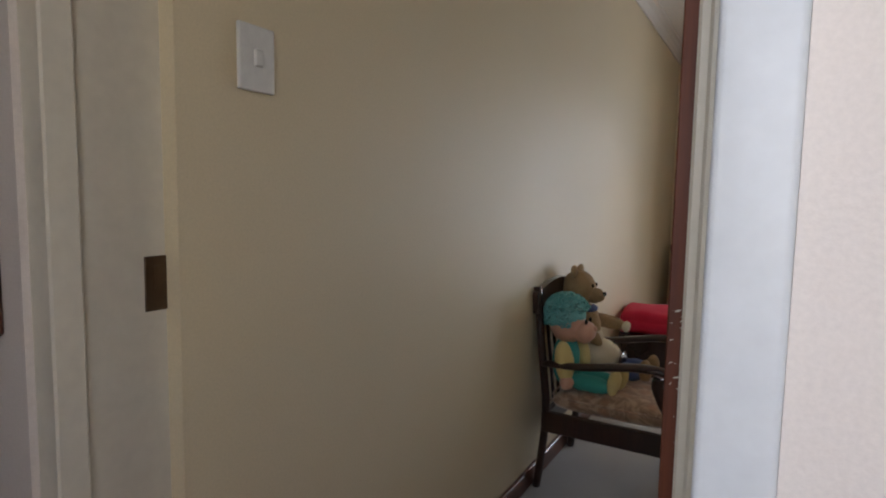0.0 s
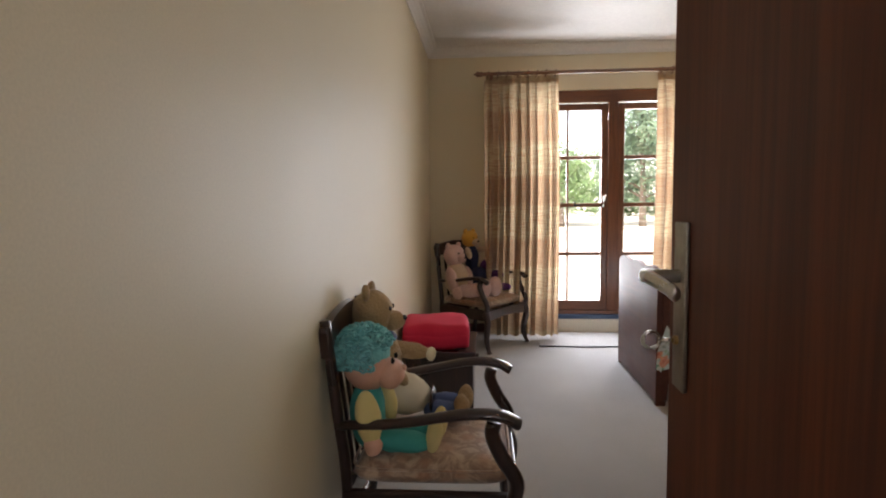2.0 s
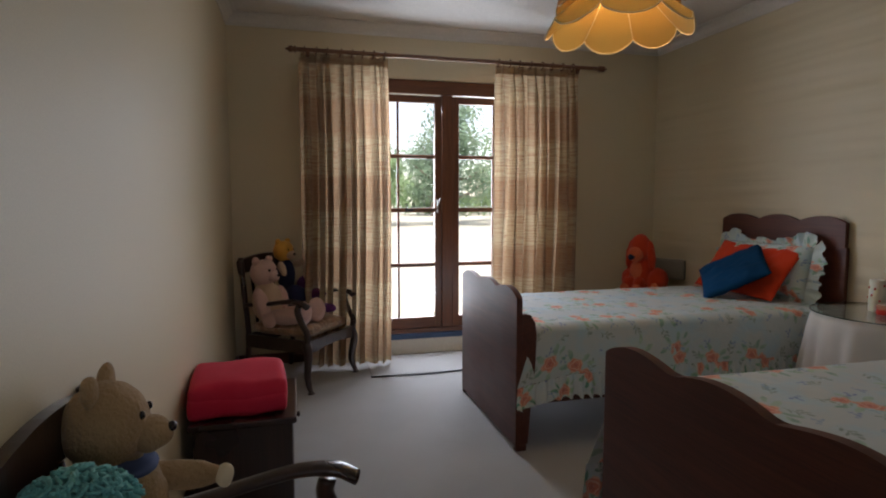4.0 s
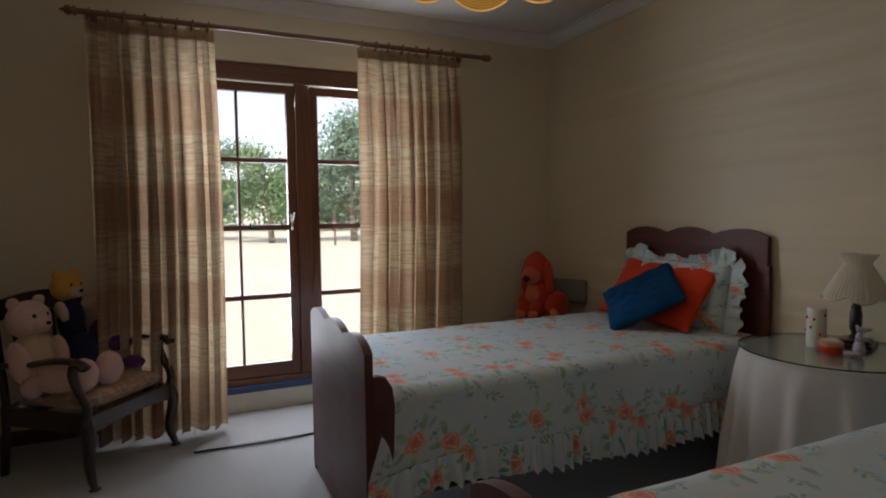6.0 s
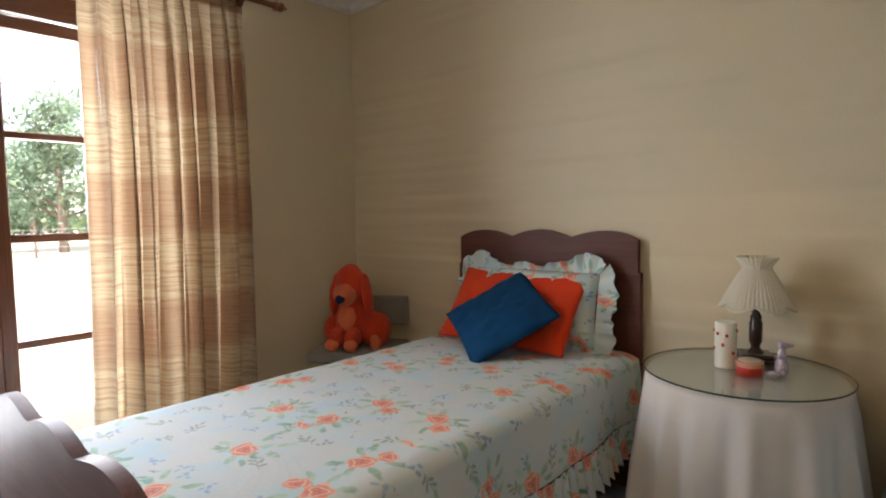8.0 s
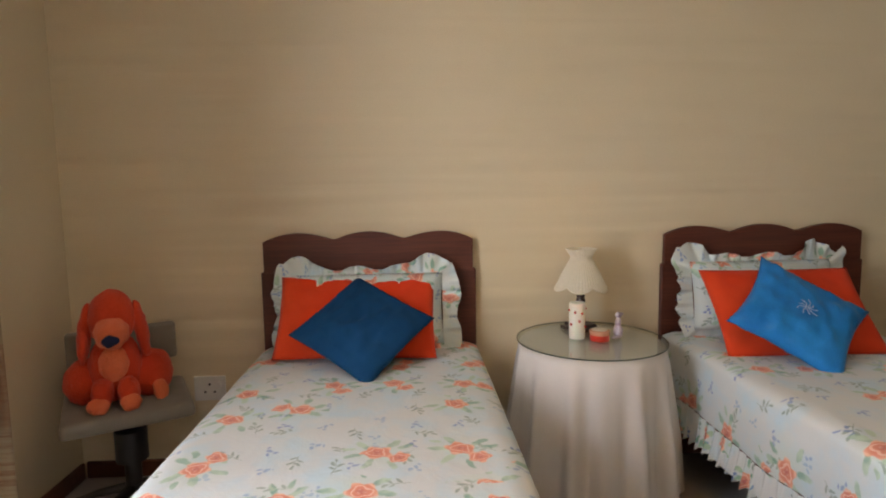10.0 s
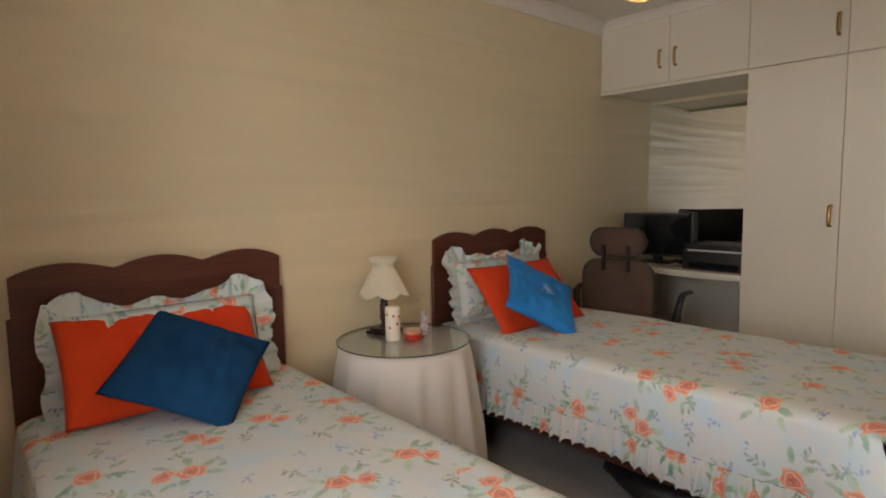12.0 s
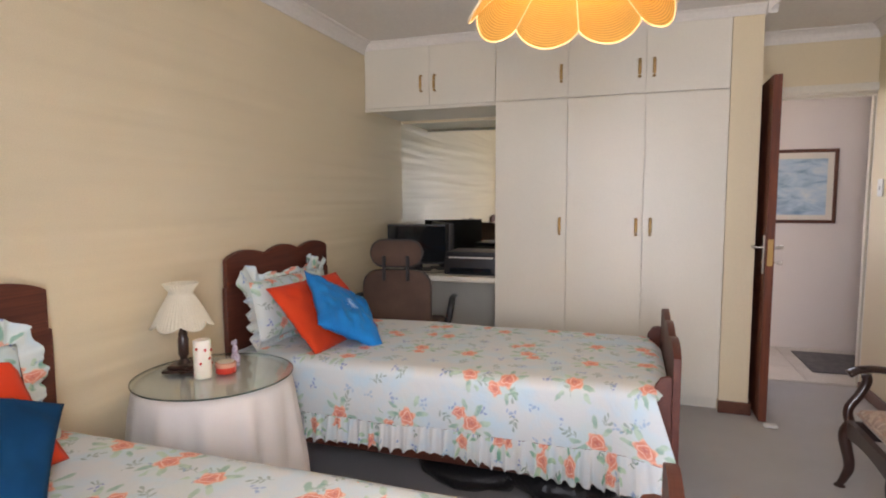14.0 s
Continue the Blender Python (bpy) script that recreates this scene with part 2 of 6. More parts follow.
def curtain_mat(name):
    """Slubby cream cloth with horizontal bands of rust and brown, thin enough to let some daylight through."""
    m, nt, b = nodes_of(name)
    uv = coords(nt, uv=True)
    sep = node(nt, "ShaderNodeSeparateXYZ", {0: uv})
    band = node(nt, "ShaderNodeTexWave", {"Vector": uv, "Scale": 0.62, "Distortion": 1.2, "Detail": 1.0, "Detail Scale": 1.0, "Phase Offset": 1.3}, wave_type="BANDS", bands_direction="Y")
    thin = noise_tex(nt, coords(nt, uv=True, scale=(2.5, 60, 1)), 1.6, 4, 0.7)
    fine = noise_tex(nt, coords(nt, uv=True, scale=(6, 260, 1)), 1.5, 2, 0.7)
    col = mixc(nt, ramp(nt, band.outputs["Fac"], [(0.42, (0, 0, 0)), (0.70, (0.7,) * 3)]), (0.43, 0.35, 0.22), (0.26, 0.13, 0.065))
    col = mixc(nt, ramp(nt, thin, [(0.47, (0, 0, 0)), (0.60, (0.8,) * 3)]), col, (0.26, 0.12, 0.06))
    col = mixc(nt, ramp(nt, fine, [(0.5, (0, 0, 0)), (0.8, (0.35,) * 3)]), col, (0.66, 0.58, 0.45))
    nt.links.new(col, b.inputs["Base Color"])
    b.inputs["Roughness"].default_value = 0.9
    b.inputs["Sheen Weight"].default_value = 0.2
    bump(nt, b, fine, 0.4, 0.003)
    tr = node(nt, "ShaderNodeBsdfTranslucent", {"Color": mixc(nt, 0.25, col, (0.9, 0.6, 0.35))})
    mix = node(nt, "ShaderNodeMixShader", {0: 0.36, 1: b.outputs[0], 2: tr.outputs[0]})
    # pulled threads: narrow upright ladders in the loose weave that let daylight straight through
    ladder = ramp(nt, noise_tex(nt, coords(nt, uv=True, scale=(30, 0.9, 1)), 1.0, 2, 0.5), [(0.66, (0, 0, 0)), (0.70, (1, 1, 1))])
    rungs = ramp(nt, fine, [(0.40, (1, 1, 1)), (0.55, (0.15,) * 3)])
    gap = node(nt, "ShaderNodeMath", {0: ladder, 1: rungs}, operation="MULTIPLY").outputs[0]
    gap = node(nt, "ShaderNodeMath", {0: gap, 1: 0.55}, operation="MULTIPLY").outputs[0]
    clear = nt.nodes.new("ShaderNodeBsdfTransparent")
    weave = node(nt, "ShaderNodeMixShader", {0: gap, 1: mix.outputs[0], 2: clear.outputs[0]})
    nt.links.new(weave.outputs[0], nt.nodes["Material Output"].inputs[0])
    return m


def shade_mat(name, color, share, lines=0.0):
    m, nt, b = nodes_of(name)
    v = coords(nt, uv=True)
    n = noise_tex(nt, v, 30, 3)
    col = mixc(nt, n, color, [x * 0.85 for x in color])
    if lines:
        w = node(nt, "ShaderNodeTexWave", {"Vector": v, "Scale": lines, "Distortion": 0.3}, wave_type="BANDS", bands_direction="Y")
        col = mixc(nt, w.outputs["Fac"], [x * 0.62 for x in color], col)
        bump(nt, b, w.outputs["Fac"], 0.6, 0.003)
    nt.links.new(col, b.inputs["Base Color"])
    b.inputs["Roughness"].default_value = 0.8
    tr = node(nt, "ShaderNodeBsdfTranslucent", {"Color": col})
    mix = node(nt, "ShaderNodeMixShader", {0: share, 1: b.outputs[0], 2: tr.outputs[0]})
    nt.links.new(mix.outputs[0], nt.nodes["Material Output"].inputs[0])
    return m


def glass_mat(name, tint=(1, 1, 1), rough=0.0):
    m, nt, b = nodes_of(name)
    nt.nodes.remove(b)
    g = node(nt, "ShaderNodeBsdfGlossy", {"Roughness": rough})
    t = node(nt, "ShaderNodeBsdfTransparent", {"Color": (*tint, 1)})
    lw = nt.nodes.new("ShaderNodeLayerWeight")
    lw.inputs[0].default_value = 0.5
    p = node(nt, "ShaderNodeMath", {0: lw.outputs["Facing"], 1: 4.0}, operation="POWER")
    f = node(nt, "ShaderNodeMath", {0: p.outputs[0], 1: 0.85, 2: 0.04}, operation="MULTIPLY_ADD")
    mix = node(nt, "ShaderNodeMixShader", {0: f.outputs[0], 1: t.outputs[0], 2: g.outputs[0]})
    nt.links.new(mix.outputs[0], nt.nodes["Material Output"].inputs[0])
    return m


M_WALL = surface("cream_wall_paint", (0.72, 0.615, 0.415), (0.75, 0.645, 0.455), 1.2, 220, 0.5, strength=0.05, dist=0.003)
M_WALL_WAVED = surface("cream_wall_paint_waved", (0.72, 0.615, 0.415), (0.75, 0.645, 0.455), 1.2, 220, 0.5, strength=0.05, dist=0.003)


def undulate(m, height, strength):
    """Long shallow waves in the relief, running level along a wall."""
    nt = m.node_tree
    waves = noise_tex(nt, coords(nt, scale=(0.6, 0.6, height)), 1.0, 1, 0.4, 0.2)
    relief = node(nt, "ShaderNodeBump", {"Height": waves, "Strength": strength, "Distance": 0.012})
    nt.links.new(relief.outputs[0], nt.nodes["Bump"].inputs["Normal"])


undulate(M_WALL, 6.0, 0.18)
undulate(M_WALL_WAVED, 12.0, 1.5)
M_HALL = surface("white_hall_paint", (0.76, 0.70, 0.66), (0.79, 0.73, 0.69), 1.2, 220, 0.6, strength=0.1, dist=0.003)
M_CEIL = surface("white_ceiling_paint", (0.76, 0.73, 0.68), (0.80, 0.77, 0.72), 1.5, 50, 0.7, strength=0.1, dist=0.003)
M_FRAME = surface("cream_gloss_paint", (0.70, 0.66, 0.56), (0.74, 0.70, 0.60), 2.0, 40, 0.35, strength=0.06, dist=0.002)
# White gloss paint; the passage's cold daylight is put into its blue tint.
M_DAYLIT_WHITE = surface("daylit_white_gloss_paint", (0.66, 0.70, 0.74), (0.70, 0.74, 0.78), 2.0, 40, 0.4, strength=0.05, dist=0.002)
M_CUPB = surface("off_white_cupboard_paint", (0.72, 0.685, 0.585), (0.76, 0.725, 0.625), 1.5, 220, 0.4, strength=0.03, dist=0.002)
M_CARPET = surface("beige_carpet", (0.43, 0.42, 0.405), (0.51, 0.50, 0.485), 2.5, 260, 0.95, strength=0.9, dist=0.006, sheen=0.2)
M_TILE = surface("pale_floor_tile", (0.66, 0.62, 0.56), (0.72, 0.68, 0.62), 4, 30, 0.25, strength=0.03)
M_GROUT = surface("grey_grout", (0.42, 0.40, 0.37), (0.46, 0.44, 0.40), 8, 90, 0.9)
M_RUG = surface("dark_patterned_rug", (0.10, 0.10, 0.11), (0.20, 0.19, 0.19), 16, 90, 0.95, strength=0.6)
M_DOOR = wood("red_brown_door_veneer", (0.105, 0.020, 0.006), (0.20, 0.046, 0.013), 0.55, 2, 0.0, 0.7)
M_DARK = wood("dark_polished_wood", (0.020, 0.007, 0.005), (0.050, 0.017, 0.011), 0.28, 2, 0.5)
M_BED = wood("mahogany_bed_wood", (0.084, 0.019, 0.010), (0.15, 0.037, 0.019), 0.50, 1, 0.05)
M_SKIRT = wood("stained_skirting_wood", (0.10, 0.030, 0.014), (0.17, 0.055, 0.027), 0.35, 1, 0.3)
M_WIN = wood("stained_window_wood", (0.13, 0.042, 0.016), (0.25, 0.090, 0.036), 0.32, 2, 0.4)
M_WINH = wood("stained_window_wood_level", (0.13, 0.042, 0.016), (0.25, 0.090, 0.036), 0.32, 0, 0.4)
M_ROD = wood("turned_rod_wood", (0.16, 0.06, 0.025), (0.27, 0.11, 0.045), 0.35, 0, 0.3)
M_METAL = surface("worn_nickel", (0.60, 0.57, 0.52), (0.68, 0.65, 0.60), 20, 120, 0.28, 1.0, 0.05)
M_PLATE = surface("tarnished_plate", (0.26, 0.23, 0.19), (0.46, 0.42, 0.36), 26, 120, 0.42, 1.0, 0.15)
M_BRASS = surface("aged_brass", (0.44, 0.28, 0.11), (0.52, 0.34, 0.14), 25, 120, 0.35, 1.0, 0.1)
M_DBRASS = surface("dark_brass", (0.10, 0.065, 0.04), (0.15, 0.10, 0.06), 25, 120, 0.45, 0.8, 0.1)
M_CURTAIN = curtain_mat("slubby_banded_curtain")
M_SPREAD = floral("floral_bedspread_cotton", (0.66, 0.69, 0.68), (0.59, 0.67, 0.70), 1.0, 0.85)
M_SHAM = floral("floral_pillow_cotton", (0.66, 0.72, 0.69), (0.55, 0.66, 0.66), 1.15)
M_BROCADE = brocade("gold_brocade", (0.52, 0.36, 0.23), (0.30, 0.18, 0.11))
M_ORANGE = fabric("orange_cotton", (0.68, 0.045, 0.012), (0.74, 0.07, 0.02))
M_BLUE = fabric("deep_blue_cotton", (0.001, 0.040, 0.11), (0.002, 0.055, 0.15), 450, 0.95, 0.0)
M_SATIN = surface("bright_blue_satin", (0.0, 0.19, 0.58), (0.0, 0.27, 0.72), 8, 100, 0.34, 0.0, 0.1, sheen=0.0)
M_SATIN.node_tree.nodes["Principled BSDF"].inputs["Specular IOR Level"].default_value = 0.25
M_RED = fabric("crimson_towelling", (0.60, 0.020, 0.055), (0.68, 0.035, 0.08), 180)
M_LINEN = fabric("white_tablecloth", (0.68, 0.65, 0.61), (0.72, 0.69, 0.66), 500)
M_TABLEGLASS = glass_mat("table_glass", (0.93, 0.97, 0.95))
M_PANE = glass_mat("window_glass")
M_EDGE = plain("dark_glass_edge", (0.03, 0.06, 0.05), 0.15)
M_MIRROR = plain("silvered_mirror", (0.86, 0.90, 0.86), 0.02, 1.0)
M_PLEAT = shade_mat("cream_pleated_silk", (0.88, 0.84, 0.70), 0.30)
M_RAFFIA = shade_mat("golden_raffia", (0.76, 0.47, 0.12), 0.46, 44)
M_TRIM = plain("pale_braid", (0.85, 0.70, 0.42), 0.7)
M_BLACK = surface("black_plastic", (0.014, 0.014, 0.016), (0.024, 0.024, 0.026), 8, 200, 0.4, strength=0.08)
M_BAG = surface("black_bin_liner", (0.010, 0.010, 0.012), (0.02, 0.02, 0.024), 9, 40, 0.3, strength=0.8, dist=0.01)
M_SCREEN = plain("dark_screen_glass", (0.01, 0.012, 0.014), 0.08)
M_BROWNFAB = fabric("brown_chair_cloth", (0.085, 0.052, 0.040), (0.115, 0.072, 0.055), 300)
M_GREYFAB = fabric("grey_seat_cloth", (0.22, 0.20, 0.17), (0.27, 0.25, 0.21), 300)
M_WAX = plain("ivory_wax", (0.82, 0.78, 0.68), 0.45, 0.0, Subsurface_Weight=0.2)
M_TIN = plain("red_painted_tin", (0.55, 0.035, 0.02), 0.3)
M_WHITEP = surface("white_plastic", (0.70, 0.70, 0.67), (0.74, 0.74, 0.71), 6, 80, 0.4, strength=0.04)
M_SILL = surface("blue_sill_paint", (0.03, 0.07, 0.16), (0.05, 0.10, 0.2), 6, 60, 0.5)
M_CERAM = surface("spotted_china", (0.66, 0.62, 0.68), (0.24, 0.13, 0.24), 95, 200, 0.18, strength=0.03)


# ---- building helpers ----
def thing(name, at=(0, 0, 0), turn=0.0, label="", category="", group="", kind="", tilt=(0, 0)):
    ob = new(name)
    ob.empty_display_size = 0.05
    ob.matrix_world = pose(*at, tilt[0], tilt[1], turn)
    return tagged(ob, label, category, group, kind)


def mesh_of(name, bm, mats, smooth=True):
    bmesh.ops.recalc_face_normals(bm, faces=bm.faces)
    me = bpy.data.meshes.new(name)
    bm.to_mesh(me)
    bm.free()
    for m in mats if isinstance(mats, (list, tuple)) else [mats]:
        me.materials.append(m)
    if smooth:
        for p in me.polygons:
            p.use_smooth = True
    return me


def part(name, bm, mat, parent=None, label="", smooth=False, angle=None, kind=""):
    ob = new(name, mesh_of(name, bm, mat, smooth or angle is not None))
    if angle is not None:
        sharp_edges(ob.data, radians(angle))
    if parent is not None:
        ob.parent = parent
    return tagged(ob, label, kind=kind)


def sharp_edges(me, limit):
    me.set_sharp_from_angle(angle=limit)


def solid(ob, thickness, offset=0.0):
    md = ob.modifiers.new("thickness", "SOLIDIFY")
    md.thickness, md.offset = thickness, offset
    return ob


def box(bm, x0, x1, y0, y1, z0, z1, bevel=0.0, seg=1, mat=0):
    r = bmesh.ops.create_cube(bm, size=1.0, matrix=Matrix.Translation(((x0 + x1) / 2, (y0 + y1) / 2, (z0 + z1) / 2)) @ Matrix.Diagonal((x1 - x0, y1 - y0, z1 - z0, 1)))
    vs = r["verts"]
    if bevel:
        es = list({e for v in vs for e in v.link_edges})
        out = bmesh.ops.bevel(bm, geom=es, offset=bevel, segments=seg, affect="EDGES", profile=0.6)
        vs = list({v for f in out["faces"] for v in f.verts} | {v for v in vs if v.is_valid})
    if mat:
        for f in {f for v in vs for f in v.link_faces}:
            f.material_index = mat
    return vs


def boxed(*args, **kw):
    bm = bmesh.new()
    box(bm, *args, **kw)
    return bm


def lathe(bm, prof, seg=24, at=(0, 0, 0), mat=0, wob=None, axis="z", close=True):
    rings = []
    for r, z in prof:
        ring = []
        for i in range(seg):
            a = 2 * math.pi * i / seg
            rr = r * (wob(a, z) if wob else 1)
            p = (rr * math.cos(a), rr * math.sin(a), z)
            if axis == "x":
                p = (p[2], p[0], p[1])
            elif axis == "y":
                p = (p[0], p[2], p[1])
            ring.append(bm.verts.new((p[0] + at[0], p[1] + at[1], p[2] + at[2])))
        rings.append(ring)
    for a, b in zip(rings, rings[1:]):
        for i in range(seg):
            f = bm.faces.new((a[i], a[(i + 1) % seg], b[(i + 1) % seg], b[i]))
            f.material_index = mat
    if close:
        for ring in (rings[0], rings[-1]):
            f = bm.faces.new(ring)
            f.material_index = mat
    return bm


def sweep(bm, pts, radii, seg=8, mat=0, flat=1.0):
    """A tube along points; radii may be numbers or (wide, high) pairs."""
    pts = [Vector(p) for p in pts]
    n = len(pts)
    rings = []
    up = Vector((0, 0, 1))
    for i, p in enumerate(pts):
        d = (pts[min(i + 1, n - 1)] - pts[max(i - 1, 0)]).normalized()
        ref = up if abs(d.dot(up)) < 0.9 else Vector((0, 1, 0))
        s = d.cross(ref).normalized()
        u = s.cross(d).normalized()
        r = radii[i] if isinstance(radii, (list, tuple)) else radii
        rw, rh = r if isinstance(r, (list, tuple)) else (r, r * flat)
        ring = []
        for k in range(seg):
            a = 2 * math.pi * k / seg
            ring.append(bm.verts.new(p + s * (rw * math.cos(a)) + u * (rh * math.sin(a))))
        rings.append(ring)
    for a, b in zip(rings, rings[1:]):
        for k in range(seg):
            bm.faces.new((a[k], a[(k + 1) % seg], b[(k + 1) % seg], b[k])).material_index = mat
    for ring in (rings[0], rings[-1]):
        bm.faces.new(ring).material_index = mat
    return bm


def smooth_path(pts, n=6):
    """Points of a smooth curve through the given ones."""
    pts = [Vector(p) for p in pts]
    ext = [pts[0] * 2 - pts[1]] + pts + [pts[-1] * 2 - pts[-2]]
    out = []
    for i in range(1, len(ext) - 2):
        p0, p1, p2, p3 = ext[i - 1:i + 3]
        for k in range(n):
            t = k / n
            out.append(0.5 * ((2 * p1) + (p2 - p0) * t + (2 * p0 - 5 * p1 + 4 * p2 - p3) * t * t + (3 * p1 - p0 - 3 * p2 + p3) * t ** 3))
    out.append(pts[-1])
    return out


def blob(bm, c, r, turn=(0, 0, 0), seg=20, rings=12, mat=0, rough=0.0, freq=20.0):
    rot = Euler([radians(a) for a in turn]).to_matrix().to_4x4()
    made = bmesh.ops.create_uvsphere(bm, u_segments=seg, v_segments=rings, radius=1.0)["verts"]
    for v in made:
        q = Vector((v.co.x * r[0], v.co.y * r[1], v.co.z * r[2]))
        if rough:
            q += v.co.normalized() * noise.noise((q + Vector(c)) * freq) * rough
        v.co = (rot @ q) + Vector(c)
    for f in {f for v in made for f in v.link_faces}:
        f.material_index = mat
    return made


def slab(bm, outline, t, plane="yz", at=0.0, bevel=0.004):
    """A board of thickness t whose outline lies in a plane."""
    def put(a, b, d):
        return {"yz": (d, a, b), "xz": (a, d, b), "xy": (a, b, d)}[plane]
    front = [bm.verts.new(put(a, b, at)) for a, b in outline]
    back = [bm.verts.new(put(a, b, at + t)) for a, b in outline]
    f1, f2 = bm.faces.new(front), bm.faces.new(back)
    n = len(outline)
    for i in range(n):
        bm.faces.new((front[i], front[(i + 1) % n], back[(i + 1) % n], back[i]))
    if bevel:
        es = list(set(f1.edges) | set(f2.edges))
        bmesh.ops.bevel(bm, geom=es, offset=bevel, segments=2, affect="EDGES", profile=0.7)
    return bm


def sheet(bm, nu, nv, fn, uvfn=None, mat=0, loop_u=False):
    lay = bm.loops.layers.uv.verify()
    grid = [[bm.verts.new(fn(i / nu, j / nv)) for j in range(nv + 1)] for i in range(nu + (0 if loop_u else 1))]
    for i in range(nu):
        for j in range(nv):
            a, b = i, (i + 1) % len(grid)
            f = bm.faces.new((grid[a][j], grid[b][j], grid[b][j + 1], grid[a][j + 1]))
            f.material_index = mat
            if uvfn:
                for l, (s, t) in zip(f.loops, ((i, j), (i + 1, j), (i + 1, j + 1), (i, j + 1))):
                    l[lay].uv = uvfn(s / nu, t / nv)
    return bm


def setting(name, bm, mat, label="", smooth=False, parent=None, kind="structure"):
    return part(name, bm, mat, parent, label, smooth, kind=kind)


# ---- shell of the room ----
XE, YN, YS, CEIL = 3.30, 5.50, 0.68, 2.39
HALL_N, HALL_S = 0.52, -0.45
OPEN_W, OPEN_E, OPEN_H = -0.035, 0.755, 1.985
WX0, WX1, WZ0, WZ1 = 0.83, 2.24, 0.13, 2.03

setting("floor", boxed(-0.2, 3.5, 0.60, 5.74, -0.12, 0.0), M_CARPET, "pale beige cut-pile carpet")
bm = boxed(-3.2, 4.0, -0.65, 0.60, -0.12, -0.004)
hall_floor = setting("hall_floor", bm, M_GROUT, "grey grout bed under pale tiles")
setting("wall_west", boxed(-0.25, 0.0, HALL_N + 0.16, 5.74, 0.0, CEIL + 0.1), M_WALL, "cream painted plaster wall")
setting("wall_east", boxed(XE, XE + 0.2, 0.4, 5.74, 0.0, CEIL + 0.1), M_WALL_WAVED, "cream painted plaster wall")
bm = bmesh.new()
box(bm, 0.0, WX0, YN, YN + 0.22, 0.0, CEIL + 0.1)
box(bm, WX1, XE, YN, YN + 0.22, 0.0, CEIL + 0.1)
box(bm, WX0, WX1, YN, YN + 0.22, WZ1, CEIL + 0.1)
box(bm, WX0, WX1, YN + 0.06, YN + 0.22, 0.0, WZ0)
setting("wall_north", bm, M_WALL, "cream painted plaster wall with a deep window opening")
bm = bmesh.new()
box(bm, -0.25, OPEN_W - 0.04, HALL_N, YS, 0.0, CEIL + 0.1)
box(bm, 0.79, XE, 0.60, YS, 0.0, CEIL + 0.1)
box(bm, OPEN_W - 0.04, 0.79, HALL_N, YS, OPEN_H + 0.05, CEIL + 0.1)
setting("wall_south", bm, M_WALL, "cream painted plaster wall round the doorway")
bm = bmesh.new()
box(bm, -3.2, OPEN_W - 0.04, HALL_N - 0.02, HALL_N - 0.002, 0.0, CEIL + 0.1)
box(bm, 0.7975, 4.0, 0.577, 0.598, 0.0, CEIL + 0.1)
box(bm, OPEN_W - 0.04, 0.845, HALL_N - 0.02, HALL_N - 0.002, OPEN_H + 0.05, CEIL + 0.1)
setting("hall_wall_north", bm, M_HALL, "white painted passage wall")
# The opening in this wall is invented, out of view, for the added lamp.
bm = bmesh.new()
box(bm, -3.2, 0.6, HALL_S - 0.2, HALL_S, 0.0, CEIL + 0.1)
box(bm, 1.5, 4.0, HALL_S - 0.2, HALL_S, 0.0, CEIL + 0.1)
box(bm, 0.6, 1.5, HALL_S - 0.2, HALL_S, 0.0, 0.9)
box(bm, 0.6, 1.5, HALL_S - 0.2, HALL_S, 2.1, CEIL + 0.1)
setting("hall_wall_south", bm, M_HALL, "white painted passage wall")
setting("hall_wall_west", boxed(-3.3, -3.2, -0.65, 0.52, 0.0, CEIL + 0.1), M_HALL, "white painted passage wall")
setting("hall_wall_east", boxed(4.0, 4.1, -0.65, 0.60, 0.0, CEIL + 0.1), M_HALL, "white painted passage wall")
setting("ceiling", boxed(-0.25, 3.49, 0.60, 5.74, CEIL, CEIL + 0.15), M_CEIL, "white painted ceiling")
setting("hall_ceiling", boxed(-3.3, 4.1, -0.65, 0.60, CEIL, CEIL + 0.15), M_CEIL, "white painted passage ceiling")

# coving along the ceiling
bm = bmesh.new()
def cove(p0, p1, nx, ny, r=0.075):
    prof = [(0.0, 0.0), (0.0, -r), (0.008, -r), (0.012, -r * 0.72), (0.03, -r * 0.4), (r * 0.72, -0.012), (r, -0.008), (r, 0.0)]
    a = [bm.verts.new((p0[0] + nx * d, p0[1] + ny * d, CEIL + z)) for d, z in prof]
    b = [bm.verts.new((p1[0] + nx * d, p1[1] + ny * d, CEIL + z)) for d, z in prof]
    for i in range(len(prof)):
        bm.faces.new((a[i], a[(i + 1) % len(prof)], b[(i + 1) % len(prof)], b[i]))
    bm.faces.new(a), bm.faces.new(b)
cove((0.001, YS), (0.001, YN), 1, 0)
cove((XE - 0.001, 1.356), (XE - 0.001, YN), -1, 0)
cove((0, YN - 0.001), (XE, YN - 0.001), 0, -1)
cove((0, YS + 0.001), (0.79, YS + 0.001), 0, 1)
cove((0.789, YS), (0.789, 1.42), -1, 0, 0.06)
cove((0.73, 1.357), (XE, 1.357), 0, 1, 0.05)
setting("trim_coving", bm, M_CEIL, "white plaster coving", smooth=False)

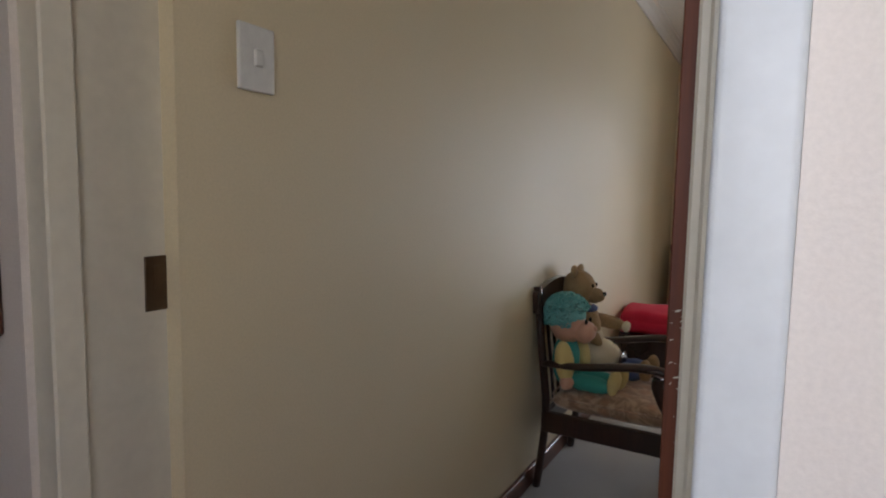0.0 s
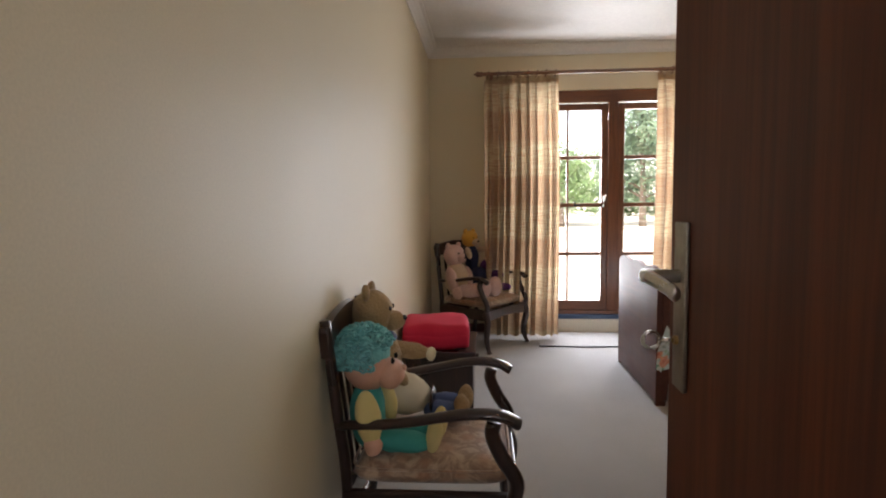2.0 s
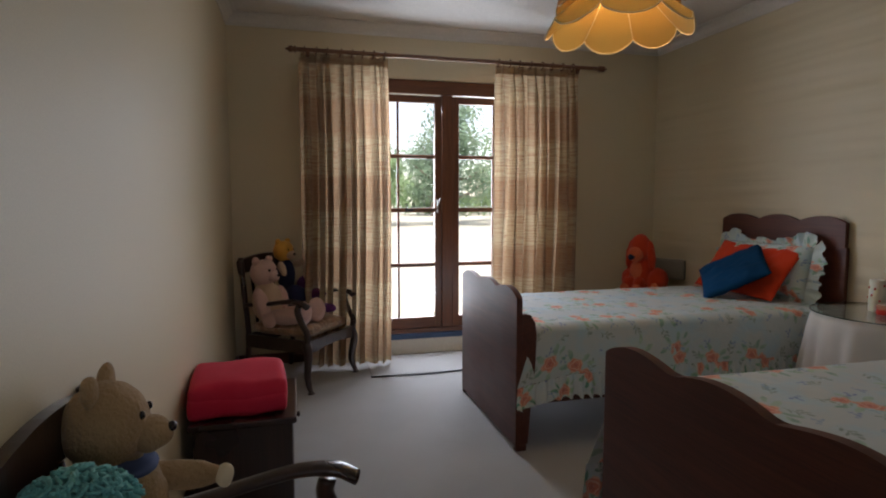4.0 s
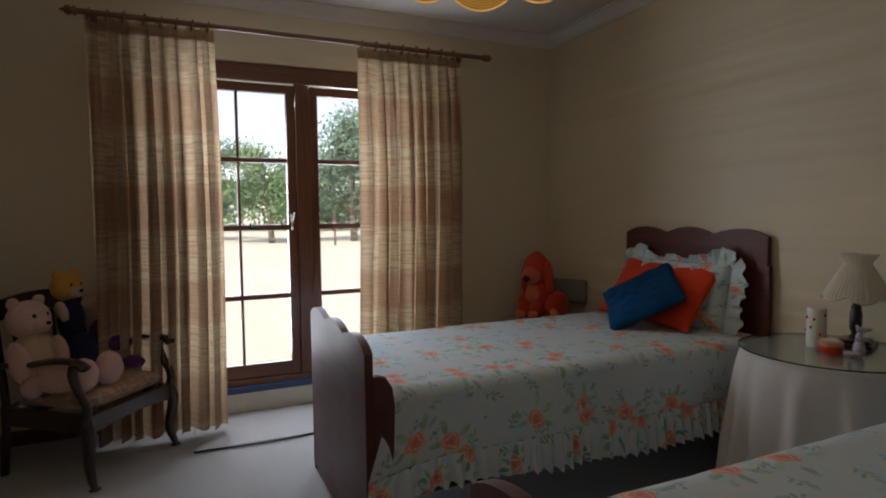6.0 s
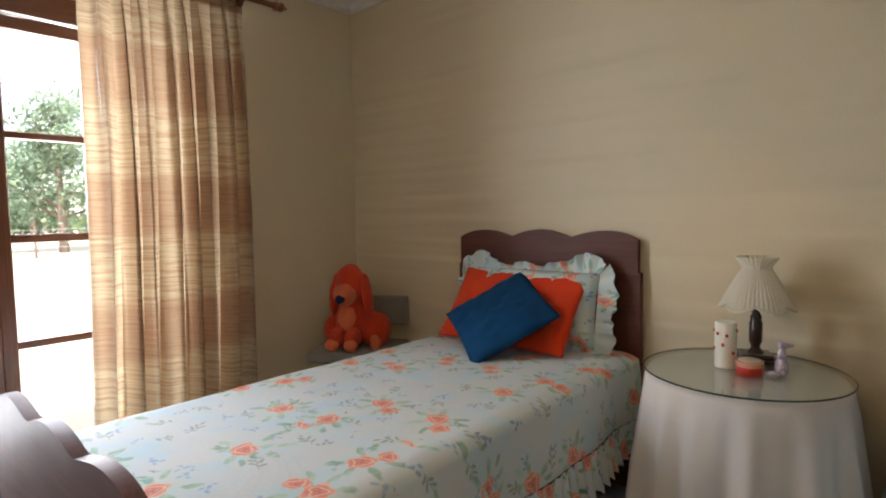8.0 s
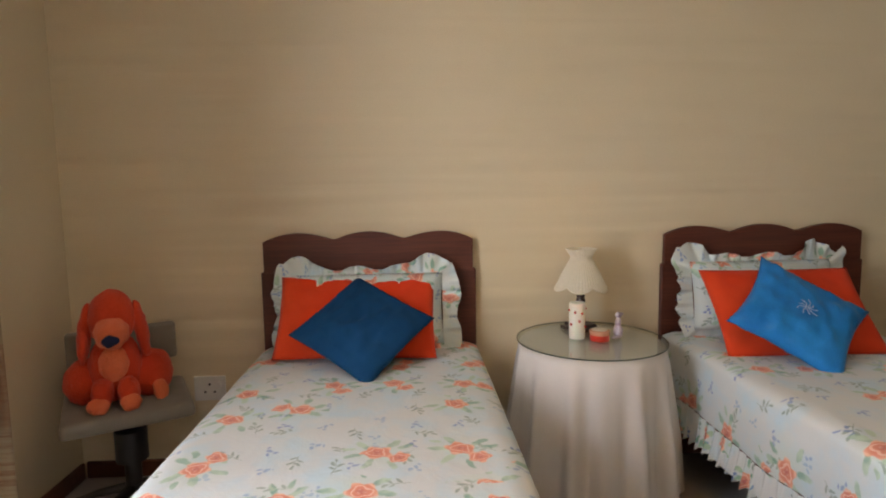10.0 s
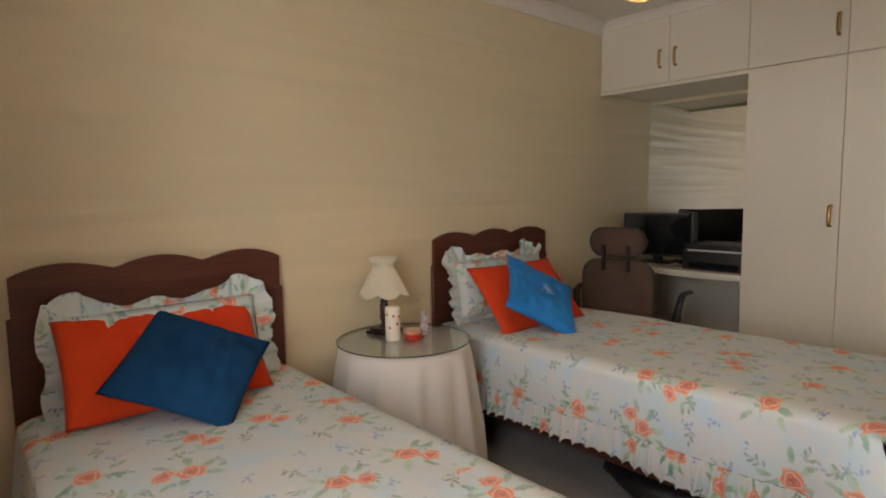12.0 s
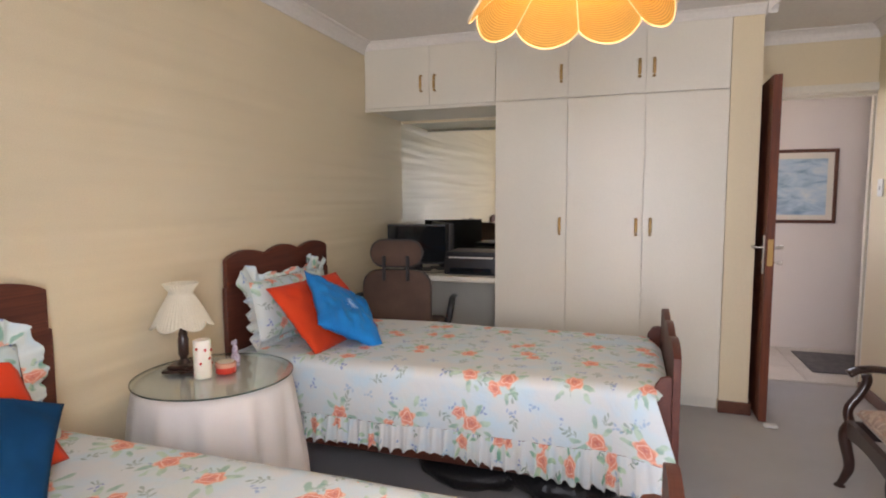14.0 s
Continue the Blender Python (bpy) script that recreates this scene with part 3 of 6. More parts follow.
# skirting
def skirting(name, x0, x1, y0, y1):
    return setting(name, boxed(x0, x1, y0, y1, 0.0, 0.075, 0.004), M_SKIRT, "low stained wooden skirting board")
skirting("baseboard_west", 0.001, 0.018, YS + 0.02, YN - 0.02)
skirting("baseboard_east", XE - 0.018, XE - 0.001, 1.40, YN - 0.02)
skirting("baseboard_north", 0.02, WX0, YN - 0.018, YN - 0.001)
skirting("baseboard_north_right", WX1, XE - 0.02, YN - 0.018, YN - 0.001)

# wall stub beside the cupboards
setting("wall_stub", boxed(0.79, 0.952, YS, 1.356, 0.0, CEIL), M_WALL, "cream plastered wall end beside the cupboards")
skirting("baseboard_stub", 0.772, 0.955, 1.357, 1.374)
skirting("baseboard_stub_side", 0.772, 0.789, YS + 0.05, 1.353)

# ---- doorway ----
frame_door = new("door_frame")
tagged(frame_door, "cream painted timber door frame", "door frame", kind="structure")
def jamb(name, x0, x1, y0, y1, z0, z1):
    return part(name, boxed(x0, x1, y0, y1, z0, z1, 0.003), M_FRAME, frame_door)
jamb("jamb", OPEN_W - 0.05, OPEN_W, 0.552, 0.70, 0, OPEN_H)
jamb("jamb", OPEN_W - 0.05, OPEN_W + 0.012, 0.51, 0.552, 0, OPEN_H)
jamb("jamb", 0.720, 0.79, 0.665, 0.688, 0, OPEN_H)
jamb("jamb", 0.733, 0.79, 0.626, 0.665, 0, OPEN_H)
jamb("jamb", 0.744, 0.79, 0.584, 0.626, 0, OPEN_H)
jamb("head", OPEN_W - 0.05, 0.79, 0.51, 0.60, OPEN_H - 0.014, OPEN_H + 0.05)
jamb("head", OPEN_W - 0.05, 0.79, 0.60, 0.70, OPEN_H, OPEN_H + 0.05)
part("architrave", boxed(0.7445, 0.797, 0.563, 0.5835, 0, OPEN_H + 0.05, 0.006, 3), M_DAYLIT_WHITE, frame_door, "flat white painted architrave", angle=40)
bm = boxed(OPEN_W - 0.0005, OPEN_W + 0.003, 0.645, 0.685, 0.95, 1.035, 0.001)
box(bm, OPEN_W - 0.001, OPEN_W + 0.004, 0.660, 0.676, 0.985, 1.02)
part("strike_plate", bm, M_DBRASS, frame_door, "dark brass strike plate")

door = thing("door_1", (0.746, 0.695, 0), -0.8, "open red-brown veneered interior door", "door", kind="structure")
leaf = part("door_leaf", boxed(-0.043, 0.0, 0.005, 0.785, 0.012, 1.98, 0.0015), M_DOOR, door)
bm = bmesh.new()
rp = random.Random(8)
for k in range(46):
    cz, cx = (1.00, -0.030) if k < 26 else ((0.93, -0.024) if k < 36 else (1.30, -0.008))
    z, x = rp.gauss(cz, 0.028 if k < 36 else 0.10), min(-0.003, max(-0.040, rp.gauss(cx, 0.009)))
    a, r = rp.uniform(0.2, 1.2), rp.uniform(0.0008, 0.0034)
    c = [(x + r * math.cos(t) * math.cos(a) - 0.3 * r * math.sin(t) * math.sin(a), 0.0042, z + r * math.cos(t) * math.sin(a) + 0.3 * r * math.sin(t) * math.cos(a)) for t in [6.283 * q / 7 for q in range(7)]]
    bm.faces.new([bm.verts.new(p) for p in c])
part("paint_chips", bm, M_FRAME, door, "chips and smears of pale paint on the door edge")
def lever(parent, side):
    x = -0.043 if side < 0 else 0.0
    bm = boxed(min(x, x + side * 0.007), max(x, x + side * 0.007), 0.708, 0.751, 0.87, 1.09, 0.003, 2)
    h = part("handle_plate", bm, M_PLATE, parent, "worn nickel handle plate", angle=40)
    bm = bmesh.new()
    pts = smooth_path([(x, 0.730, 1.02), (x + side * 0.03, 0.730, 1.02), (x + side * 0.052, 0.725, 1.021), (x + side * 0.055, 0.69, 1.023), (x + side * 0.047, 0.65, 1.018), (x + side * 0.043, 0.625, 1.012)], 5)
    sweep(bm, pts, [(0.009, 0.009)] * 8 + [(0.006, 0.009)] * (len(pts) - 8), 10)
    part("lever", bm, M_METAL, h, "curved nickel lever", smooth=True)
    bm = bmesh.new()
    lathe(bm, [(0.011, 0), (0.011, 0.006), (0.006, 0.007), (0.006, 0.012)], 14, (x, 0.730, 0.935), axis="x")
    for v in bm.verts:
        v.co.x = x + side * (v.co.x - x)
    part("keyhole", bm, M_BRASS, h)
    return h
west_plate = lever(door, -1)
lever(door, 1)
bm = bmesh.new()
c = Vector((-0.083, 0.730, 0.935))
ring = [c + Vector((math.cos(a) * 0.011, 0, math.sin(a) * 0.011)) for a in [2 * math.pi * k / 16 for k in range(17)]]
sweep(bm, ring, 0.0028, 6)
sweep(bm, [(-0.05, 0.730, 0.935), (-0.072, 0.730, 0.935)], 0.003, 6)
part("key", bm, M_METAL, west_plate, "small steel key", smooth=True)
bm = boxed(-0.036, -0.008, 0.7845, 0.788, 0.92, 1.07, 0.001)
box(bm, -0.028, -0.014, 0.787, 0.794, 1.01, 1.03)
part("lock_faceplate", bm, M_BRASS, door, "brass lock face plate")

# switch on the wall by the door
sw = thing("light_switch", (0.001, 0.83, 1.362), 0, "white plastic light switch plate on the cream wall", "light switch")
part("plate", boxed(0, 0.009, -0.038, 0.038, -0.055, 0.055, 0.003, 2), M_WHITEP, sw)
part("rocker", boxed(0.008, 0.014, -0.009, 0.009, -0.014, 0.014, 0.002), M_WHITEP, sw)


def socket_outlet(y, z):
    s = thing("wall_socket", (XE - 0.001, y, z), 0, "white plastic wall socket low on the cream wall", "socket")
    part("plate", boxed(-0.010, 0, -0.068, 0.068, -0.055, 0.055, 0.004, 2), M_WHITEP, s)
    for dy, dz in ((0.02, 0.022), (-0.001, -0.012), (0.040, -0.012)):
        bm = bmesh.new()
        lathe(bm, [(0.0052, -0.0125), (0.0052, -0.0095)], 12, (0, dy - 0.02, dz - 0.003), axis="x")
        part("hole", bm, M_BLACK, s)
    part("switch", boxed(-0.014, -0.009, -0.050, -0.036, 0.005, 0.03, 0.002), M_WHITEP, s)
socket_outlet(4.93, 0.39)


# ---- window ----
window = new("window_1")
tagged(window, "tall stained wooden cottage-pane window with small glass panes", "window", kind="structure")
YF = YN + 0.03
def wbar(name, x0, x1, z0, z1, y0=YF, y1=YF + 0.06, bevel=0.004, mat=None):
    mat = mat or (M_WIN if (z1 - z0) > (x1 - x0) else M_WINH)
    return part(name, boxed(x0, x1, y0, y1, z0, z1, bevel), mat, window)
wbar("window_frame", WX0, WX0 + 0.05, WZ0 + 0.03, WZ1)
wbar("window_frame", WX1 - 0.05, WX1, WZ0 + 0.03, WZ1)
wbar("window_frame", WX0, WX1, 1.93, WZ1, YF - 0.006)
wbar("window_frame", WX0, WX1, WZ0 + 0.02, WZ0 + 0.055, YF - 0.012)
wbar("mullion", 1.492, 1.578, WZ0 + 0.05, 1.93, YF - 0.006)
ROWS_Z = [(0.268, 0.652), (0.682, 1.064), (1.097, 1.463), (1.492, 1.871)]
def casement(x0, x1, cols):
    wbar("stile", x0, x0 + 0.052, 0.185, 1.922, YF + 0.006, YF + 0.05)
    wbar("stile", x1 - 0.052, x1, 0.185, 1.922, YF + 0.006, YF + 0.05)
    wbar("rail", x0 + 0.05, x1 - 0.05, 1.871, 1.922, YF + 0.008, YF + 0.048)
    wbar("rail", x0 + 0.05, x1 - 0.05, 0.185, 0.268, YF + 0.008, YF + 0.048)
    for (a, b), (c, d) in zip(ROWS_Z, ROWS_Z[1:]):
        wbar("glazing_bar", x0 + 0.05, x1 - 0.05, b, c, YF + 0.014, YF + 0.042, 0.005)
    for a, b in zip(cols, cols[1:]):
        wbar("glazing_bar", a[1], b[0], 0.26, 1.875, YF + 0.016, YF + 0.040, 0.004)
    for a, b in cols:
        for z0, z1 in ROWS_Z:
            p = part("pane", boxed(a - 0.004, b + 0.004, YF + 0.026, YF + 0.030, z0 - 0.004, z1 + 0.004), M_PANE, window)
            p.visible_shadow = False
casement(0.878, 1.492, [(0.93, 1.155), (1.172, 1.433)])
casement(1.578, 2.192, [(1.636, 1.898), (1.915, 2.14)])
bm = boxed(1.453, 1.465, YF - 0.012, YF + 0.006, 1.06, 1.16, 0.003)
sweep(bm, smooth_path([(1.459, YF - 0.01, 1.12), (1.465, YF - 0.03, 1.13), (1.472, YF - 0.035, 1.17)], 4), 0.005, 6)
part("window_catch", bm, M_METAL, window, "worn metal casement catch", smooth=True)
bm = boxed(1.21, 1.27, YF - 0.004, YF + 0.008, 1.072, 1.087, 0.003)
sweep(bm, [(1.22, YF - 0.006, 1.08), (1.22, YF - 0.02, 1.11)], 0.005, 6)
part("window_stay", bm, M_BLACK, window, "black iron window stay")
part("window_sill", boxed(WX0, WX1, YN - 0.012, YF + 0.05, 0.115, WZ0 + 0.022, 0.003), M_SILL, window, "dark blue painted sill strip")
part("apron_board", boxed(WX0, WX1, YN - 0.006, YN + 0.06, 0.0, 0.115, 0.003), M_FRAME, window, "cream painted board below the sill")

# ---- passage: tiles, rug, picture ----
tile_mesh = mesh_of("tile", boxed(-0.162, 0.162, -0.162, 0.162, -0.006, 0.0, 0.002), M_TILE, False)
for i in range(-4, 5):
    for j in range(0, 3):
        t = new("tile", tile_mesh)
        t.parent = hall_floor
        t.location = (0.1 + i * 0.33, -0.275 + j * 0.33, 0.0)
        tagged(t, kind="structure")
rug = part("floor_rug", boxed(-1.1, 0.17, -0.30, 0.30, 0.001, 0.010, 0.003), M_RUG, None, "dark grey patterned rug on pale tiles")
tagged(rug, category="rug")


def framed_picture(x0, x1, y, z0, z1, facing, label):
    pic = thing("framed_picture", ((x0 + x1) / 2, y, (z0 + z1) / 2), 0, label, "picture")
    w, h = (x1 - x0) / 2, (z1 - z0) / 2
    bm = bmesh.new()
    for a in (-1, 1):
        box(bm, min(a * w, a * (w - 0.028)), max(a * w, a * (w - 0.028)), 0, facing * 0.022, -h, h, 0.003) if facing > 0 else box(bm, min(a * w, a * (w - 0.028)), max(a * w, a * (w - 0.028)), -0.022, 0, -h, h, 0.003)
        lo, hi = (0, 0.021) if facing > 0 else (-0.021, 0)
        box(bm, -w + 0.027, w - 0.027, lo, hi, min(a * h, a * (h - 0.028)), max(a * h, a * (h - 0.028)), 0.003)
    part("frame", bm, M_SKIRT, pic, "narrow red-brown wooden frame")
    d = facing * 0.009
    part("mount", boxed(-w + 0.026, w - 0.026, min(0, d), max(0, d), -h + 0.026, h - 0.026), plain("cream_card", (0.72, 0.68, 0.6), 0.8), pic, "cream card mount")
    m, nt, b = nodes_of("seascape_print")
    v = coords(nt, scale=(3, 3, 9))
    n = noise_tex(nt, v, 1.4, 5, 0.6, 0.6)
    nt.links.new(ramp(nt, n, [(0.3, (0.20, 0.32, 0.46)), (0.5, (0.45, 0.60, 0.72)), (0.7, (0.68, 0.74, 0.76))]), b.inputs["Base Color"])
    b.inputs["Roughness"].default_value = 0.15
    lo, hi = sorted((d, d + facing * 0.002))
    part("print", boxed(-w + 0.075, w - 0.085, lo, hi, -h + 0.07, h - 0.08), m, pic, "misty blue seascape print")
framed_picture(-0.137, 0.42, HALL_S + 0.001, 1.08, 1.70, 1, "framed misty blue seascape print on the passage wall")
framed_picture(-0.62, -0.128, HALL_N - 0.021, 0.93, 1.30, -1, "small framed print on the passage wall beside the doorway")

# ---- curtain rail and curtains ----
rail = thing("curtain_rail", (0, 5.196, 2.111), 0, "turned wooden curtain pole with rings and pointed finials", "curtain pole")
bm = bmesh.new()
lathe(bm, [(0.0135, 0.45), (0.0135, 2.59)], 14, axis="x")
part("pole", bm, M_ROD, rail, smooth=False, angle=40)
for s, x in ((-1, 0.45), (1, 2.59)):
    bm = bmesh.new()
    prof = [(0.012, 0), (0.022, 0.004), (0.022, 0.012), (0.013, 0.016), (0.020, 0.026), (0.022, 0.036), (0.016, 0.046), (0.007, 0.052), (0.008, 0.058), (0.002, 0.068)]
    lathe(bm, [(r, x + s * d) for r, d in prof], 14, axis="x")
    part("finial", bm, M_ROD, rail, smooth=True)
for x in (0.52, 2.42):
    bm = boxed(x - 0.012, x + 0.012, -0.01, 0.300, -0.045, -0.02, 0.004)
    box(bm, x - 0.02, x + 0.02, 0.283, 0.302, -0.08, 0.03, 0.004)
    box(bm, x - 0.014, x + 0.014, -0.02, 0.02, -0.03, -0.012, 0.004)
    part("bracket", bm, M_ROD, rail)
def ring_on(x, tilt):
    bm = bmesh.new()
    pts = [(x + 0.006 * math.sin(a + tilt), 0.026 * math.cos(a), -0.006 + 0.026 * math.sin(a)) for a in [2 * math.pi * k / 16 for k in range(17)]]
    sweep(bm, pts, 0.0045, 6)
    part("curtain_ring", bm, M_ROD, rail, smooth=True)
rr = random.Random(4)
for lo, hi in ((0.50, 1.02), (1.81, 2.38)):
    for k in range(8):
        ring_on(lo + (hi - lo) * k / 7 + rr.uniform(-0.008, 0.008), rr.uniform(-0.6, 0.6))


def curtain(name, x0, x1, seed, flare):
    r = random.Random(seed)
    ph = [r.uniform(0, 6.28) for _ in range(6)]
    folds = 8
    H = 2.045
    def fn(u, v):
        h = 1 - v
        uu = u + 0.02 * math.sin(6.28 * u * 3 + ph[0])
        pinch = math.exp(-((v - 0.03) / 0.035) ** 2)
        amp = 0.018 + 0.026 * min(1, v * 2.2) + 0.004 * math.sin(9 * v + ph[1])
        a = amp * (math.sin(6.28 * folds * uu + ph[2] + 0.7 * math.sin(3 * v + ph[3])) + 0.35 * math.sin(6.28 * folds * 2.3 * uu + ph[4] + v))
        a *= 1 - 0.5 * pinch
        x = x0 + (x1 - x0) * (u + flare * (0.02 * math.sin(4 * v) + 0.035 * v * (u - 0.5))) + 0.010 * math.sin(6.28 * folds * 2 * uu + ph[5])
        return (x, a, 2.085 - H * v)
    bm = bmesh.new()
    sheet(bm, 150, 46, fn, lambda u, v: (u * (x1 - x0) * 2.2, (1 - v) * H))
    c = thing(name, (0, 5.215, 0), 0, "full-length cream curtain with rust and brown bands, drawn back", "curtain", "curtains at the window")
    ob = part("cloth", bm, M_CURTAIN, c, smooth=True)
    bm = bmesh.new()
    sheet(bm, 150, 3, lambda u, v: (fn(u, v * 0.03)[0], fn(u, v * 0.03)[1] - 0.004, fn(u, v * 0.03)[2] + 0.012), lambda u, v: (u, v * 0.06))
    part("heading", bm, M_CURTAIN, c, "gathered curtain heading", smooth=True)
def curtain_light_block(x):
    """Unseen cloth added from the curtain's outer edge to the wall, against leaking light."""
    bm = bmesh.new()
    sheet(bm, 14, 40, lambda u, v: (x + 0.010 * math.sin(14 * u + 2 * v) - 0.008 * u, 5.215 + 0.27 * u, 2.08 - 2.035 * v), lambda u, v: (u * 0.6, (1 - v) * 2.045))
    c = part("curtain", bm, M_CURTAIN, None, "unseen cloth added behind the curtain's edge to block stray light", smooth=True)
    tagged(c, category="curtain")
curtain_light_block(0.478)
curtain_light_block(2.432)
curtain("curtain", 0.475, 1.035, 3, 1)
curtain("curtain", 1.80, 2.436, 8, 1)

# loose piece of carpet under the window
bm = boxed(0.885, 1.95, 4.985, 5.44, 0.001, 0.010, 0.003)
for v in bm.verts:
    v.co.y += 0.012 * math.sin(v.co.x * 9)
mat_ob = part("floor_mat", bm, M_CARPET, None, "loose offcut of pale carpet under the window")
tagged(mat_ob, category="mat")

# ---- cupboards ----
cup = thing("built_in_cupboard", (0, 0, 0), 0, "off-white built-in wardrobe with three tall doors and brass handles", "wardrobe", kind="structure")
YC = 1.356
bm = bmesh.new()
box(bm, 0.953, 2.33, YS + 0.001, YC - 0.03, 0.08, 1.93)
box(bm, 0.953, XE - 0.001, YS + 0.001, YC - 0.022, 1.938, CEIL - 0.03)
box(bm, 0.953, 2.348, YS + 0.001, 1.295, 0.0, 0.08)
box(bm, 2.332, 2.348, YS + 0.001, YC - 0.002, 0.08, 1.938)
part("carcass", bm, M_CUPB, cup)
part("soffit_edge", boxed(2.349, XE - 0.001, YC - 0.021, YC - 0.003, 1.918, 1.940, 0.001), M_CUPB, cup)
part("cornice", boxed(0.953, XE - 0.001, YC - 0.02, YC + 0.004, 2.345, CEIL - 0.002, 0.002), M_CUPB, cup)
def bow_handle(parent, x, z):
    bm = bmesh.new()
    pts = smooth_path([(x, YC, z - 0.052), (x, YC + 0.022, z - 0.047), (x, YC + 0.028, z), (x, YC + 0.022, z + 0.047), (x, YC, z + 0.052)], 4)
    sweep(bm, pts, [(0.0095, 0.0055)] * len(pts), 8)
    part("handle", bm, M_BRASS, parent, "brass bow handle", smooth=True)
def cdoor(x0, x1, z0, z1, hx, hz):
    d = part("cupboard_door", boxed(x0 + 0.0013, x1 - 0.0013, YC - 0.02, YC, z0 + 0.0012, z1 - 0.0012, 0.0010), M_CUPB, cup)
    bow_handle(d, hx, hz)
for x0, x1, hx in ((1.881, 2.348, 1.922), (1.418, 1.881, 1.455), (0.954, 1.418, 1.372)):
    cdoor(x0, x1, 0.08, 1.936, hx, 1.127)
    cdoor(x0, x1, 1.941, 2.343, hx, 2.09)
cdoor(2.812, XE - 0.004, 1.941, 2.343, 2.868, 2.09)
cdoor(2.349, 2.812, 1.941, 2.343, 2.770, 2.09)
bm = boxed(2.352, XE - 0.003, YS + 0.002, YS + 0.008, 0.790, 1.915)
mir = part("wall_mirror", bm, M_MIRROR, None, "large frameless mirror at the back of the desk recess")
tagged(mir, category="mirror")
desk = thing("built_in_desk", (0, 0, 0), 0, "off-white built-in desk shelf in the cupboard recess", "desk")
part("desk_top", boxed(2.350, XE - 0.001, YS + 0.002, YC - 0.005, 0.730, 0.768, 0.003), M_CUPB, desk)
part("back_panel", boxed(2.350, XE - 0.001, YS + 0.001, YS + 0.012, 0.0, 0.729), M_CUPB, desk)


# ---- beds ----
def crests(w0, w1, zb, corner, rise, dip, n=16):
    """Outline of a bed end: square upper corners and three low humps that meet in small notches."""
    pts = [(w0, zb)]
    notch = (-0.02, 0.335, 0.665, 1.02)
    for k in range(3 * n + 1):
        s = k / (3 * n)
        i = 0 if s < notch[1] else 1 if s < notch[2] else 2
        t = (s - notch[i]) / (notch[i + 1] - notch[i])
        hump = math.sin(math.pi * min(1, max(0, t))) ** 0.8
        low = dip if i == 1 else dip * ((s / notch[1]) if i == 0 else (1 - s) / (1 - notch[2]))
        pts.append((w0 + (w1 - w0) * s, corner + low + (rise - low) * hump * (1.0 if i == 1 else 0.93)))
    pts.append((w1, zb))
    return pts


def bed(y0, y1, xf, f0, f1, label):
    b = thing("bed", (0, 0, 0), 0, label, "bed", "single beds")
    bm = bmesh.new()
    slab(bm, crests(y0, y1, 0.90, 1.020, 0.050, 0.014), 0.024, "yz", 3.262, 0.003)
    box(bm, 3.262, 3.286, y0 - 0.012, y1 + 0.012, 0.03, 0.902, 0.004)
    part("headboard", bm, M_BED, b, "mahogany headboard with three low humps")
    bm = bmesh.new()
    slab(bm, crests(f0, f1, 0.022, 0.702, 0.056, 0.027), 0.028, "yz", xf, 0.004)
    part("footboard", bm, M_BED, b, "mahogany footboard with three low humps")
    wing = [(xf + 0.029, 0.03), (xf + 0.062, 0.03), (xf + 0.074, 0.20), (xf + 0.094, 0.40), (xf + 0.099, 0.54), (xf + 0.092, 0.60), (xf + 0.070, 0.635), (xf + 0.045, 0.642), (xf + 0.029, 0.640)]
    for y in (f0 + 0.001, f1 - 0.027):
        bm = bmesh.new()
        slab(bm, wing, 0.026, "xz", y, 0.005)
        part("side_bracket", bm, M_BED, b, "rounded return board at the end of the footboard")
        part("foot", boxed(xf + 0.002, xf + 0.055, y - 0.002, y + 0.026, 0.0, 0.029, 0.003), M_BED, b)
    for y in (y0 + 0.02, y1 - 0.045):
        part("rail", boxed(xf + 0.025, 3.262, y, y + 0.025, 0.20, 0.34, 0.004), M_BED, b)
    part("base", boxed(xf + 0.105, 3.255, y0 + 0.05, y1 - 0.05, 0.24, 0.36, 0.01), M_BLACK, b)
    part("mattress", boxed(xf + 0.105, 3.255, y0 + 0.02, y1 - 0.02, 0.36, 0.555, 0.04, 3), M_LINEN, b, "white mattress", angle=50)
    return b


